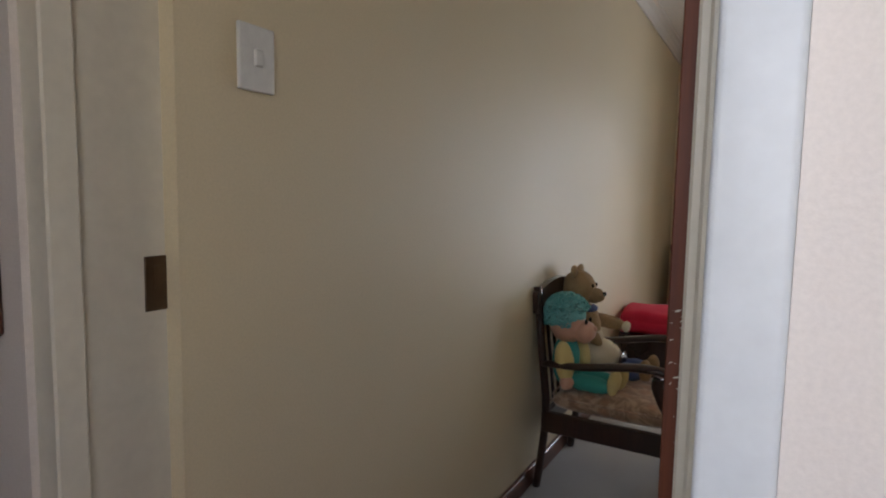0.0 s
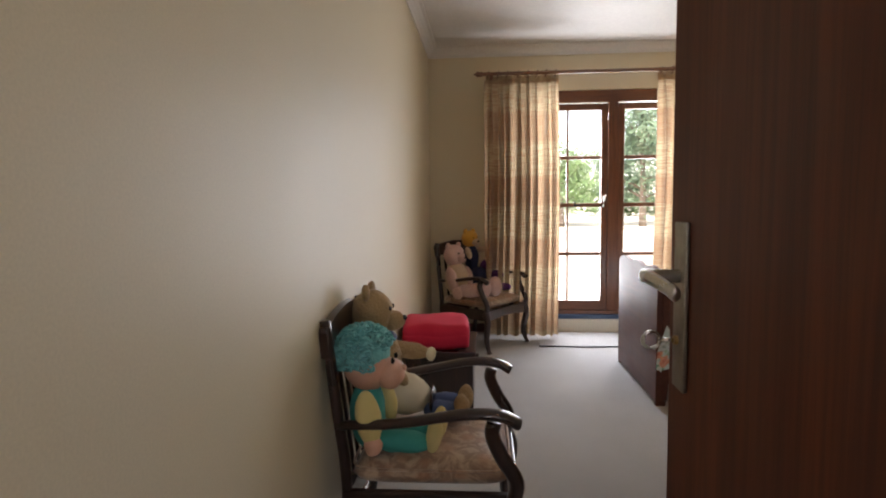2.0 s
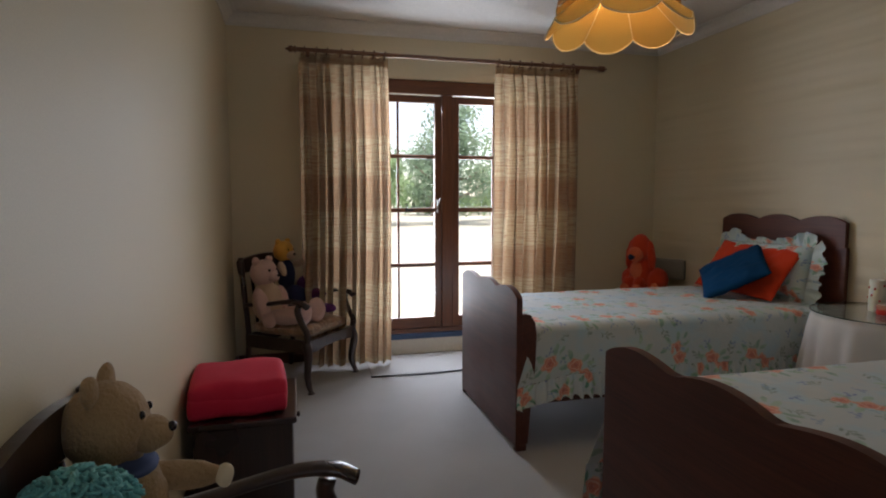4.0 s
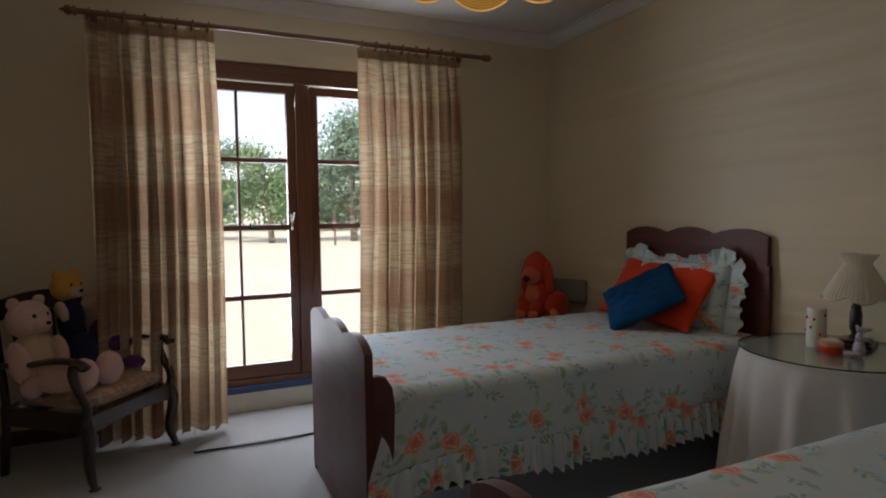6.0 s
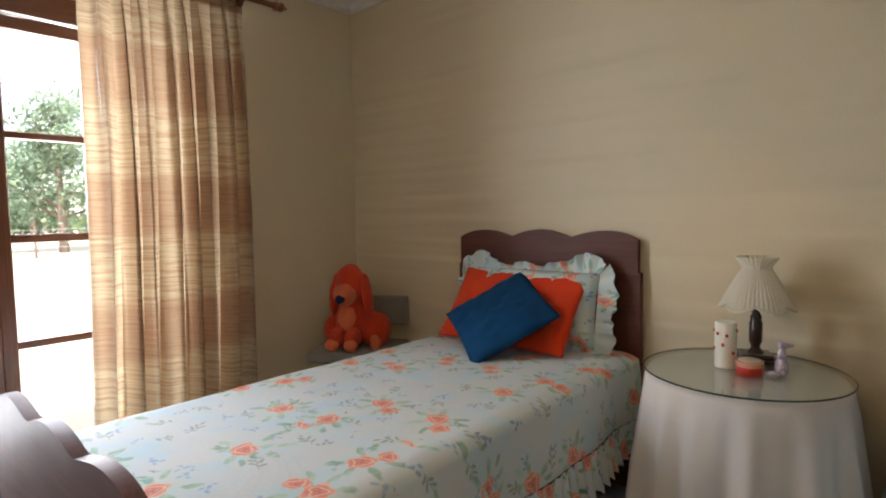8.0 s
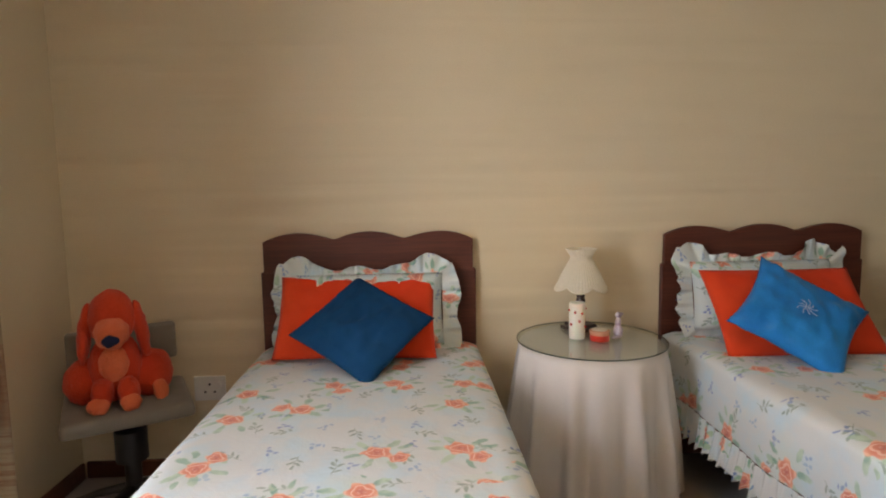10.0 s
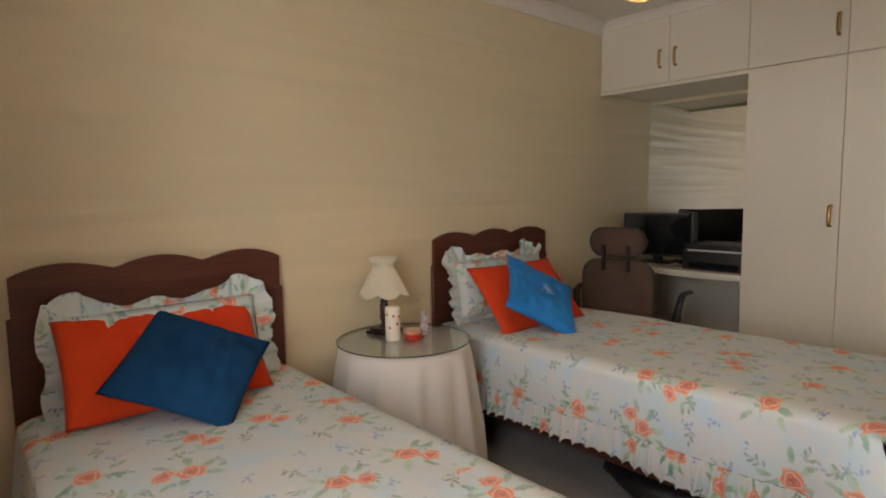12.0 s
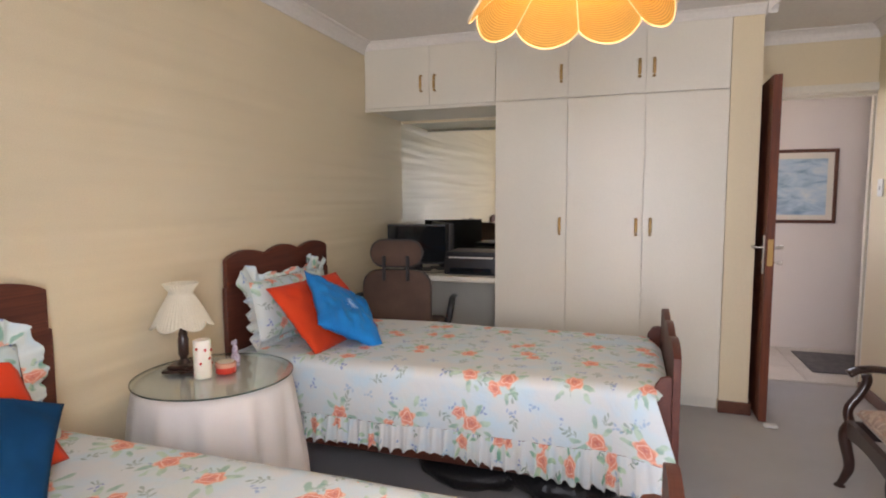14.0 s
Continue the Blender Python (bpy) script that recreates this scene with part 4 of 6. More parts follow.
def spread(y0, y1, seed, label, xf, top, swings):
    """Bedspread over the mattress with a gathered frill along both long sides."""
    r = random.Random(seed)
    th = thing("bedspread", (0, 0, 0), 0, label, "bedspread", "floral bedspreads")
    x0, x1 = xf + 0.034, 3.245
    def flap(x, d, swing):
        """Loose corner at the foot: the hanging cloth swings out past the bed end."""
        k = max(0.0, 1 - (x - x0) / 0.22)
        return swing * k * k * min(1.3, max(0.0, d) / drop)
    drop, w = 0.215, y1 - y0
    total = w + 2 * drop
    ph = [r.uniform(0, 6.28) for _ in range(8)]
    def cross(s, x):
        """Place across the bed at the length s from one hem."""
        wave = math.sin(x * 9 + ph[0]) + 0.6 * math.sin(x * 17 + ph[1])
        if s < drop:
            d = (drop - s) * (1 + 0.20 * max(0.0, 1 - (x - x0) / 0.25))
            return y0 - 0.012 - 0.018 * (d / drop) * (1 + 0.5 * wave), top - 0.02 - d
        if s > drop + w:
            d = (s - drop - w) * (1 + 0.20 * max(0.0, 1 - (x - x0) / 0.25))
            return y1 + 0.012 + 0.018 * (d / drop) * (1 + 0.5 * wave), top - 0.02 - d
        t = s - drop
        edge = min(t, w - t)
        z = top - 0.02 * max(0.0, 1 - edge / 0.05) ** 2
        y = y0 + t
        if edge < 0.03:
            y += (-1 if t < w / 2 else 1) * 0.012 * (1 - edge / 0.03)
        z += 0.006 * noise.noise(Vector((x * 2.5, y * 3, seed))) + 0.0025 * noise.noise(Vector((x * 11, y * 9, seed + 3)))
        return y, z
    def fn(u, v):
        x = x0 + (x1 - x0) * u
        y, z = cross(v * total, x)
        hang = max(drop - v * total, v * total - drop - w)
        tuck = 0.055 * max(0.0, 1 - (x - x0) / 0.30)
        if hang > 0:
            x += tuck * max(0.0, 1 - hang / drop) - flap(x, hang, swings[0] if v < 0.5 else swings[1])
        else:
            x += tuck * max(0.0, 1 + hang / 0.20) ** 2
        if u < 0.03 and y0 < y < y1:
            z -= 0.03 * (1 - u / 0.03) ** 2
        return (x, y, z)
    bm = bmesh.new()
    sheet(bm, 90, 80, fn, lambda u, v: (u * (x1 - x0) + seed, v * total))
    part("cover", bm, M_SPREAD, th, smooth=True)
    def frill(side, n_waves):
        def ff(u, v):
            x = x0 + (x1 - x0) * u
            y, z = cross(0.0 if side < 0 else total, x)
            a = 6.28 * n_waves * u
            amp = 0.003 + 0.014 * v
            off = amp * (math.sin(a + ph[2] + 0.9 * math.sin(a * 0.13)) + 0.4 * math.sin(a * 2.1 + ph[3]))
            hem = 0.006 * math.sin(a + 1.1) * v + 0.022 * math.sin(3.1 * x + ph[4]) * v
            return (x - flap(x, drop * (1 + 0.4 * v), swings[0] if side < 0 else swings[1]) + 0.006 * math.cos(a) * v, y + side * (0.006 + off * 0.9 + 0.012 * v), z - 0.125 * v + hem + 0.002)
        bm = bmesh.new()
        sheet(bm, 420, 7, ff, lambda u, v: (u * (x1 - x0) * 1.7 + seed, 3 + v * 0.125))
        part("frill", bm, M_FRILL, th, "gathered white floral frill", smooth=True)
    frill(-1, 36)
    frill(1, 36)
    return th


M_FRILL = floral("floral_frill_cotton", (0.70, 0.72, 0.71), (0.63, 0.69, 0.71), 1.0, 1.2)


def puff(bm, w, h, t, n=22, seed=0, pinch=0.10, wrinkle=0.006, uvshift=0.0, mat=0, power=0.42):
    """A stuffed square pad lying in its own x-z plane, thick along y."""
    for side in (-1, 1):
        def fn(u, v, side=side):
            a, b = 2 * u - 1, 2 * v - 1
            edge = max(0.0, (1 - a ** 4) * (1 - b ** 4)) ** power
            sx = 1 - pinch * (1 - abs(b) ** 2.0) * abs(a) ** 1.5 * 0.5
            sz = 1 - pinch * (1 - abs(a) ** 2.0) * abs(b) ** 1.5 * 0.5
            x, z = a * w / 2 * sx, b * h / 2 * sz
            q = noise.noise(Vector((a * 2.2 + seed, b * 2.2, side * 3.0)))
            crease = noise.noise(Vector((a * 5 + seed, b * 3.4, side))) + 0.5 * noise.noise(Vector((a * 12 + seed, b * 4, side)))
            y = side * t / 2 * edge * (1 + 0.18 * q) + wrinkle * edge * crease
            return (x, y, z)
        sheet(bm, n, n, fn, lambda u, v: (u * w + uvshift, v * h), mat)
    bmesh.ops.remove_doubles(bm, verts=bm.verts, dist=0.0006)
    return bm


def pillow_sham(y, x, z, lean, seed, turn=0.0, w=0.64, h=0.30):
    th = thing("pillow", (x, y, z), 90 + turn, "", "pillow", "frilled pillows", tilt=(lean, 0))
    th["label"] = "plump pale floral pillow with a frilled edge, leaning on the headboard"
    bm = bmesh.new()
    puff(bm, w, h, 0.13, 22, seed, 0.06, 0.008, seed)
    part("case", bm, M_SHAM, th, smooth=True)
    bm = bmesh.new()
    per = 2 * (w + h)
    r = random.Random(seed)
    p0 = r.uniform(0, 6)
    def edge_pt(s):
        s = s % per
        if s < w:
            return Vector((-w / 2 + s, 0, h / 2)), Vector((0, 0, 1))
        if s < w + h:
            return Vector((w / 2, 0, h / 2 - (s - w))), Vector((1, 0, 0))
        if s < 2 * w + h:
            return Vector((w / 2 - (s - w - h), 0, -h / 2)), Vector((0, 0, -1))
        return Vector((-w / 2, 0, -h / 2 + (s - 2 * w - h))), Vector((-1, 0, 0))
    def fn(u, v):
        s = u * per
        p, n = edge_pt(s)
        near = min((s % per) % 1e9, 1)
        for c in (0, w, w + h, 2 * w + h, per):
            d = s - c
            if abs(d) < 0.05:
                _, n2 = edge_pt(c + (0.06 if d < 0 else -0.06))
                n = (n * (0.5 + abs(d) / 0.1) + n2 * (0.5 - abs(d) / 0.1)).normalized()
        a = 6.28 * 34 * u
        wav = math.sin(a + p0 + 1.2 * math.sin(a * 0.11)) + 0.4 * math.sin(a * 1.9)
        top = 1.0 if s < w else 0.0
        ear = math.exp(-((s - 0.07) / 0.06) ** 2) + math.exp(-((s - w + 0.03) / 0.05) ** 2)
        droop = top * (1 - min(1.0, ear))
        q = p * 0.985 + n * ((0.072 - 0.045 * droop + 0.018 * min(1.0, ear)) * v + 0.010 * math.sin(a * 0.31 + p0) * v)
        q.y += 0.013 * v * wav + 0.016 * v * math.sin(a * 0.09) + 0.022 * droop * v * v
        return q
    sheet(bm, 420, 5, fn, lambda u, v: (u * per * 1.6, 7 + v * 0.06), loop_u=False)
    part("frill", bm, M_SHAM, th, "gathered frill", smooth=True)
    return th


def cushion(name, at, size, thick, turn, lean, roll, mat, label, seed, pinch=0.12, group="scatter cushions"):
    th = thing(name, at, 0, label, "cushion", group)
    th.matrix_world = Matrix.Translation(at) @ pose(0, 0, 0, 0, 0, 90 + turn) @ pose(0, 0, 0, lean) @ pose(0, 0, 0, 0, roll)
    bm = bmesh.new()
    puff(bm, size[0], size[1], thick, 30, seed, pinch, 0.014, power=0.62)
    part("cover", bm, mat, th, smooth=True)
    return th


B1, B2 = (3.765, 4.665), (2.00, 2.91)
bed(*B1, 1.378, 3.74, 4.60, "single bed with dark mahogany ends by the window")
spread(B1[0], B1[1], 11, "smooth pale floral bedspread with coral roses, by the window", 1.385, 0.582, (0.04, 0.0))
bed(*B2, 1.295, 1.95, 2.85, "single bed with dark mahogany ends near the cupboards")
spread(B2[0], B2[1], 27, "smooth pale floral bedspread with coral roses, near the cupboards", 1.295, 0.600, (0.0, 0.03))
pillow_sham(4.22, 3.185, 0.748, 11, 3)
pillow_sham(2.50, 3.185, 0.768, 11, 5)
cushion("cushion", (3.09, 4.258, 0.740), (0.640, 0.365), 0.075, 0, 37, -1, M_ORANGE, "wide orange cotton cushion against a frilled pillow", 2, 0.07)
cushion("cushion", (2.965, 4.226, 0.728), (0.405, 0.390), 0.080, -4, 54, -36, M_BLUE, "deep blue cotton cushion set on one corner", 6, 0.08)
cushion("cushion", (2.965, 2.525, 0.745), (0.630, 0.400), 0.085, -2, 42, 0, M_ORANGE, "wide orange cotton cushion against a frilled pillow", 9, 0.07)
satin = cushion("cushion", (2.83, 2.585, 0.753), (0.42, 0.42), 0.10, 4, 47, -44, M_SATIN, "shiny bright blue satin cushion with a small stitched flower", 7, 0.26)
bm = bmesh.new()
for k in range(9):
    a = 2 * math.pi * k / 9
    r = 0.030 + 0.006 * (k % 3)
    sweep(bm, smooth_path([(0.004 * math.cos(a), 0.056, 0.004 * math.sin(a)), (r * 0.6 * math.cos(a + 0.3), 0.058, r * 0.6 * math.sin(a + 0.3)), (r * math.cos(a), 0.056, r * math.sin(a))], 3), 0.0016, 4)
part("embroidery", bm, plain("pale_thread", (0.42, 0.52, 0.74), 0.6), satin, "pale stitched flower")

# bags under the second bed
bm = bmesh.new()
for c, r in (((1.75, 2.62, 0.08), (0.26, 0.18, 0.09)), ((2.15, 2.60, 0.075), (0.28, 0.2, 0.085)), ((1.95, 2.45, 0.07), (0.3, 0.2, 0.08))):
    blob(bm, c, r, seg=28, rings=16, rough=0.02, freq=14)
for v in bm.verts:
    v.co.z = max(v.co.z, 0.002)
bag = part("storage_bag", bm, M_BAG, None, "crumpled black plastic bags pushed under the bed", smooth=True)
tagged(bag, category="bag")

# ---- round table ----
TC, TZ, TR = (2.996, 3.326), 0.641, 0.287
table = thing("round_table", (*TC, 0), 0, "small round bedside table hidden under a long cloth", "table")
bm = bmesh.new()
lathe(bm, [(0.10, 0.0), (0.10, 0.03), (0.03, 0.05), (0.03, TZ - 0.05), (TR - 0.02, TZ - 0.03), (TR - 0.015, TZ - 0.012)], 32)
part("frame", bm, M_BED, table)
cloth = thing("tablecloth", (*TC, 0), 0, "floor-length white cloth hanging in soft folds", "tablecloth")
rt = random.Random(12)
tp = [rt.uniform(0, 6.28) for _ in range(5)]
def tfn(u, v):
    a = 2 * math.pi * u
    if v < 0.3:
        r = TR * 0.985 * v / 0.3
        return (r * math.cos(a), r * math.sin(a), TZ - 0.006)
    d = (v - 0.3) / 0.7
    fold = math.sin(14 * a + tp[0] + 0.8 * math.sin(3 * a + tp[1])) + 0.35 * math.sin(25 * a + tp[2])
    r = TR * 0.99 + 0.006 * min(1, d * 8) + 0.050 * d + fold * 0.022 * min(1, d * 1.6)
    hem = 0.012 * math.sin(5 * a + tp[3])
    return (min(r * math.cos(a), XE - 0.005 - TC[0]), r * math.sin(a), TZ - 0.008 - (TZ - 0.045 + hem) * d)
bm = bmesh.new()
sheet(bm, 200, 34, tfn, lambda u, v: (u, v), loop_u=True)
part("cloth", bm, M_LINEN, cloth, smooth=True)
gt = thing("table_glass_top", (*TC, TZ), 0, "clear round glass top with a dark polished edge", "glass top")
bm = bmesh.new()
lathe(bm, [(TR + 0.003, 0.0005), (TR + 0.003, 0.0055)], 64)
part("glass", bm, M_TABLEGLASS, gt).visible_shadow = False
bm = bmesh.new()
lathe(bm, [(TR + 0.0035, 0.0002), (TR + 0.0055, 0.001), (TR + 0.0055, 0.005), (TR + 0.0035, 0.0058)], 64, close=False)
part("edge", bm, M_EDGE, gt)
TT = TZ + 0.006


def bedside_lamp(x, y):
    th = thing("table_lamp", (x, y, TT), 20, "bedside lamp with a pleated cream shade and carved dark base", "lamp")
    bm = boxed(-0.062, 0.062, -0.062, 0.062, 0.0, 0.012, 0.003)
    box(bm, -0.050, 0.050, -0.050, 0.050, 0.011, 0.026, 0.006)
    part("base", bm, M_DARK, th)
    bm = bmesh.new()
    lathe(bm, [(0.028, 0.024), (0.020, 0.034), (0.013, 0.045), (0.016, 0.055), (0.020, 0.062), (0.020, 0.125), (0.016, 0.135), (0.018, 0.145), (0.012, 0.155), (0.012, 0.19)], 12)
    part("stem", bm, M_DARK, th, angle=35)
    bm = bmesh.new()
    def sf(u, v):
        a = 2 * math.pi * u
        pl = 1 + 0.026 * math.sin(48 * a)
        if v > 0.86:
            d = (v - 0.86) / 0.14
            r, z = 0.042 + 0.022 * d, 0.306 + 0.038 * d
            pl = 1 + 0.05 * d * math.sin(30 * a)
        else:
            d = v / 0.86
            lobe = abs(math.sin(3 * a + 0.5)) ** 0.8
            r = 0.042 + 0.052 * (1 - d) ** 0.9 + 0.018 * lobe * (1 - d) ** 1.4
            z = 0.194 + 0.112 * d - 0.022 * (1 - d) ** 2.5 * lobe
        return (r * pl * math.cos(a), r * pl * math.sin(a), z)
    sheet(bm, 240, 16, sf, lambda u, v: (u, v), loop_u=True)
    part("shade", bm, M_PLEAT, th, "pleated cream silk shade", smooth=True)
    bm = bmesh.new()
    pts = [Vector(sf(k / 96, 0.0)) for k in range(97)]
    sweep(bm, pts, 0.005, 6)
    part("trim", bm, M_PLEAT, th, "gathered lower edge", smooth=True)
    return th
bedside_lamp(3.145, 3.322)
candle = thing("candle", (3.005, 3.378, TT), 0, "thick ivory candle with small red hearts", "candle")
bm = bmesh.new()
lathe(bm, [(0.030, 0.0), (0.032, 0.004), (0.032, 0.140), (0.029, 0.145), (0.018, 0.139)], 28)
part("body", bm, M_WAX, candle, angle=45)
for k, (a, z) in enumerate(((200, 0.105), (235, 0.05), (120, 0.06), (150, 0.11), (265, 0.12), (95, 0.115), (180, 0.075))):
    bm = bmesh.new()
    t = radians(a)
    c = Vector((0.0325 * math.cos(t), 0.0325 * math.sin(t), z))
    blob(bm, c, (0.005, 0.005, 0.006), seg=8, rings=6)
    part("heart", bm, M_TIN, candle, smooth=True)
tin = thing("round_tin", (2.965, 3.300, TT), 0, "small round red tin with a pale lid", "tin")
bm = bmesh.new()
lathe(bm, [(0.037, 0.0), (0.038, 0.002), (0.038, 0.030)], 28)
part("body", bm, M_TIN, tin, angle=40)
bm = bmesh.new()
lathe(bm, [(0.0395, 0.024), (0.0395, 0.038), (0.036, 0.041), (0.001, 0.042)], 28)
part("lid", bm, plain("tin_lid_paint", (0.62, 0.30, 0.20), 0.25), tin, "red lid with a pale top", angle=40)
bm = bmesh.new()
lathe(bm, [(0.031, 0.0418), (0.031, 0.0432), (0.001, 0.0436)], 28)
part("lid_picture", bm, plain("tin_lid_cream", (0.70, 0.62, 0.48), 0.3), tin)
fig = bmesh.new()
blob(fig, (0, 0, 0.028), (0.019, 0.019, 0.030), mat=0)
blob(fig, (0, 0, 0.062), (0.012, 0.012, 0.024), mat=0)
blob(fig, (-0.004, 0.004, 0.092), (0.012, 0.015, 0.011), mat=0)
blob(fig, (-0.008, 0.020, 0.094), (0.006, 0.012, 0.006), mat=0)
blob(fig, (0.006, -0.004, 0.101), (0.004, 0.006, 0.010), (30, 0, 0), mat=0)
blob(fig, (0.014, -0.022, 0.010), (0.010, 0.022, 0.008), mat=0)
fg = part("china_figurine", fig, M_CERAM, None, "small white spotted china dog ornament", smooth=True)
fg.matrix_world = pose(2.985, 3.218, TT, 0, 0, 200)
tagged(fg, category="ornament")


# ---- armchairs ----
def armchair(at, turn, label):
    ch = thing("armchair", at, turn, label, "armchair", "matching armchairs")
    W, D = 0.238, 0.235
    for s in (-1, 1):
        bm = bmesh.new()
        pts = smooth_path([(s * W, D - 0.01, 0.30), (s * (W + 0.012), D + 0.012, 0.235), (s * (W - 0.002), D - 0.008, 0.11), (s * (W + 0.004), D + 0.006, 0.045), (s * (W + 0.006), D + 0.020, 0.015), (s * (W + 0.006), D + 0.022, 0.0)], 5)
        n = len(pts)
        rad = [0.030 - 0.016 * min(1, k / (n * 0.75)) for k in range(n)]
        rad[-5:] = [0.016, 0.020, 0.024, 0.025, 0.022]
        sweep(bm, pts, rad, 10)
        for v in bm.verts:
            v.co.z = max(v.co.z, 0.0)
        part("leg", bm, M_DARK, ch, smooth=True)
        bm = bmesh.new()
        pts = smooth_path([(s * (W - 0.02), -D - 0.03, 0.0), (s * (W - 0.02), -D - 0.01, 0.16), (s * (W - 0.02), -D, 0.33), (s * (W - 0.02), -D - 0.025, 0.56), (s * (W - 0.025), -D - 0.052, 0.795)], 6)
        sweep(bm, pts, [(0.018, 0.016)] * len(pts), 8)
        part("leg", bm, M_DARK, ch, smooth=True)
        bm = bmesh.new()
        pts = smooth_path([(s * (W + 0.004), D - 0.005, 0.29), (s * (W + 0.010), D + 0.005, 0.36), (s * (W + 0.012), D - 0.035, 0.43), (s * (W + 0.012), D - 0.06, 0.49), (s * (W + 0.010), D - 0.055, 0.525)], 5)
        sweep(bm, pts, [(0.017, 0.021)] * len(pts), 8)
        part("arm_support", bm, M_DARK, ch, smooth=True)
        bm = bmesh.new()
        pts = smooth_path([(s * (W - 0.015), -D - 0.02, 0.50), (s * (W + 0.004), -D + 0.14, 0.515), (s * (W + 0.016), D - 0.14, 0.548), (s * (W + 0.014), D - 0.04, 0.546), (s * (W + 0.010), D + 0.012, 0.522)], 6)
        n = len(pts)
        sweep(bm, pts, [(0.016 + 0.012 * min(1, k / n * 1.3), 0.013 + 0.004 * k / n) for k in range(n)], 10)
        part("armrest", bm, M_DARK, ch, smooth=True)
        part("seat_rail", boxed(min(s * W, s * (W - 0.026)), max(s * W, s * (W - 0.026)), -D, D, 0.235, 0.315, 0.004), M_DARK, ch)
    bm = bmesh.new()
    out = [(-W, 0.24), (-W, 0.318), (W, 0.318), (W, 0.24)] + [(W - 0.03 - (2 * W - 0.06) * k / 16, 0.24 + 0.018 * math.sin(math.pi * k / 16)) for k in range(1, 16)]
    slab(bm, out, 0.026, "xz", D - 0.012, 0.004)
    part("seat_rail", bm, M_DARK, ch)
    part("seat_rail", boxed(-W, W, -D - 0.012, -D + 0.012, 0.235, 0.315, 0.004), M_DARK, ch)
    bm = bmesh.new()
    out = [(-W + 0.01, 0.69), (-W - 0.005, 0.765)] + [(-W + 2 * W * k / 12, 0.778 + 0.03 * math.sin(math.pi * k / 12)) for k in range(13)] + [(W + 0.005, 0.765), (W - 0.01, 0.69)] + [(W - 0.04 - (2 * W - 0.08) * k / 10, 0.695 + 0.02 * math.sin(math.pi * k / 10)) for k in range(1, 10)]
    slab(bm, out, 0.024, "xz", -D - 0.062, 0.005)
    part("top_rail", bm, M_DARK, ch)
    for x in (-0.13, -0.065, 0.0, 0.065, 0.13):
        bm = bmesh.new()
        pts = smooth_path([(x, -D, 0.33), (x, -D - 0.022, 0.52), (x, -D - 0.048, 0.71)], 5)
        sweep(bm, pts, [(0.014, 0.006)] * len(pts), 6)
        part("splat", bm, M_DARK, ch)
    bm = bmesh.new()
    def cf(u, v, side):
        a, b = 2 * u - 1, 2 * v - 1
        e = max(0, (1 - a ** 6) * (1 - b ** 6)) ** 0.4
        return (a * (W - 0.022), b * (D - 0.012), 0.355 + side * 0.042 * e + (0.012 * e * math.cos(a * 1.5) * math.cos(b * 1.5) if side > 0 else 0))
    for side in (-1, 1):
        sheet(bm, 20, 20, lambda u, v, side=side: cf(u, v, side), lambda u, v: (u * 0.5, v * 0.5))
    bmesh.ops.remove_doubles(bm, verts=bm.verts, dist=0.0005)
    cu = part("seat_cushion", bm, M_BROCADE, ch, "gold and brown brocade seat cushion", smooth=True)
    bm = bmesh.new()
    loop = []
    for k in range(65):
        a = 2 * math.pi * k / 64
        ca, sa = math.cos(a), math.sin(a)
        q = (abs(ca) ** 8 + abs(sa) ** 8) ** (-1 / 8)
        loop.append(((W - 0.018) * ca * q, (D - 0.008) * sa * q, 0.372))
    sweep(bm, loop, 0.004, 6)
    part("piping", bm, M_BROCADE, cu, smooth=True)
    return ch


armchair((0.299, 2.41, 0), -90, "dark wooden armchair, brocade seat, holding a doll and bear")
armchair((0.44, 5.125, 0), -128.3, "dark wooden armchair, brocade seat, holding two bears by the curtain")

# chest with a folded red blanket
chest = thing("wooden_chest", (0.22, 3.76, 0), 0, "low dark wooden chest against the wall", "chest")
part("body", boxed(-0.175, 0.175, -0.235, 0.235, 0.0, 0.325, 0.004), M_DARK, chest)
part("lid", boxed(-0.19, 0.19, -0.245, 0.245, 0.326, 0.350, 0.006, 2), M_DARK, chest)
bm = bmesh.new()
lathe(bm, [(0.006, 0), (0.006, 0.012), (0.012, 0.018), (0.010, 0.026)], 12, (0.176, 0.0, 0.27), axis="x")
part("knob", bm, M_DARK, chest, smooth=True)
bl = thing("folded_blanket", (0.20, 3.74, 0.351), 4, "plump folded crimson blanket on the wooden chest", "blanket")
bm = bmesh.new()
box(bm, -0.19, 0.165, -0.19, 0.19, 0.0, 0.085, 0.034, 5)
bmesh.ops.subdivide_edges(bm, edges=[e for e in bm.edges if e.calc_length() > 0.08], cuts=6, use_grid_fill=True)
for v in bm.verts:
    v.co.z += 0.010 * noise.noise(v.co * 9)
part("fold", bm, M_RED, bl, smooth=True)
bm = bmesh.new()
box(bm, -0.188, 0.168, -0.185, 0.192, 0.035, 0.140, 0.045, 5)
bmesh.ops.subdivide_edges(bm, edges=[e for e in bm.edges if e.calc_length() > 0.08], cuts=6, use_grid_fill=True)
for v in bm.verts:
    v.co.z += 0.012 * noise.noise(v.co * 8 + Vector((3, 0, 0))) - 0.02 * (v.co.y / 0.19) ** 2
part("fold", bm, M_RED, bl, smooth=True)

# ---- soft toys ----
def fur(name, a, c, rough=0.95, scale=120.0, strength=0.9):
    return surface(name, a, c, 9, scale, rough, strength=strength, dist=0.008, sheen=0.12)


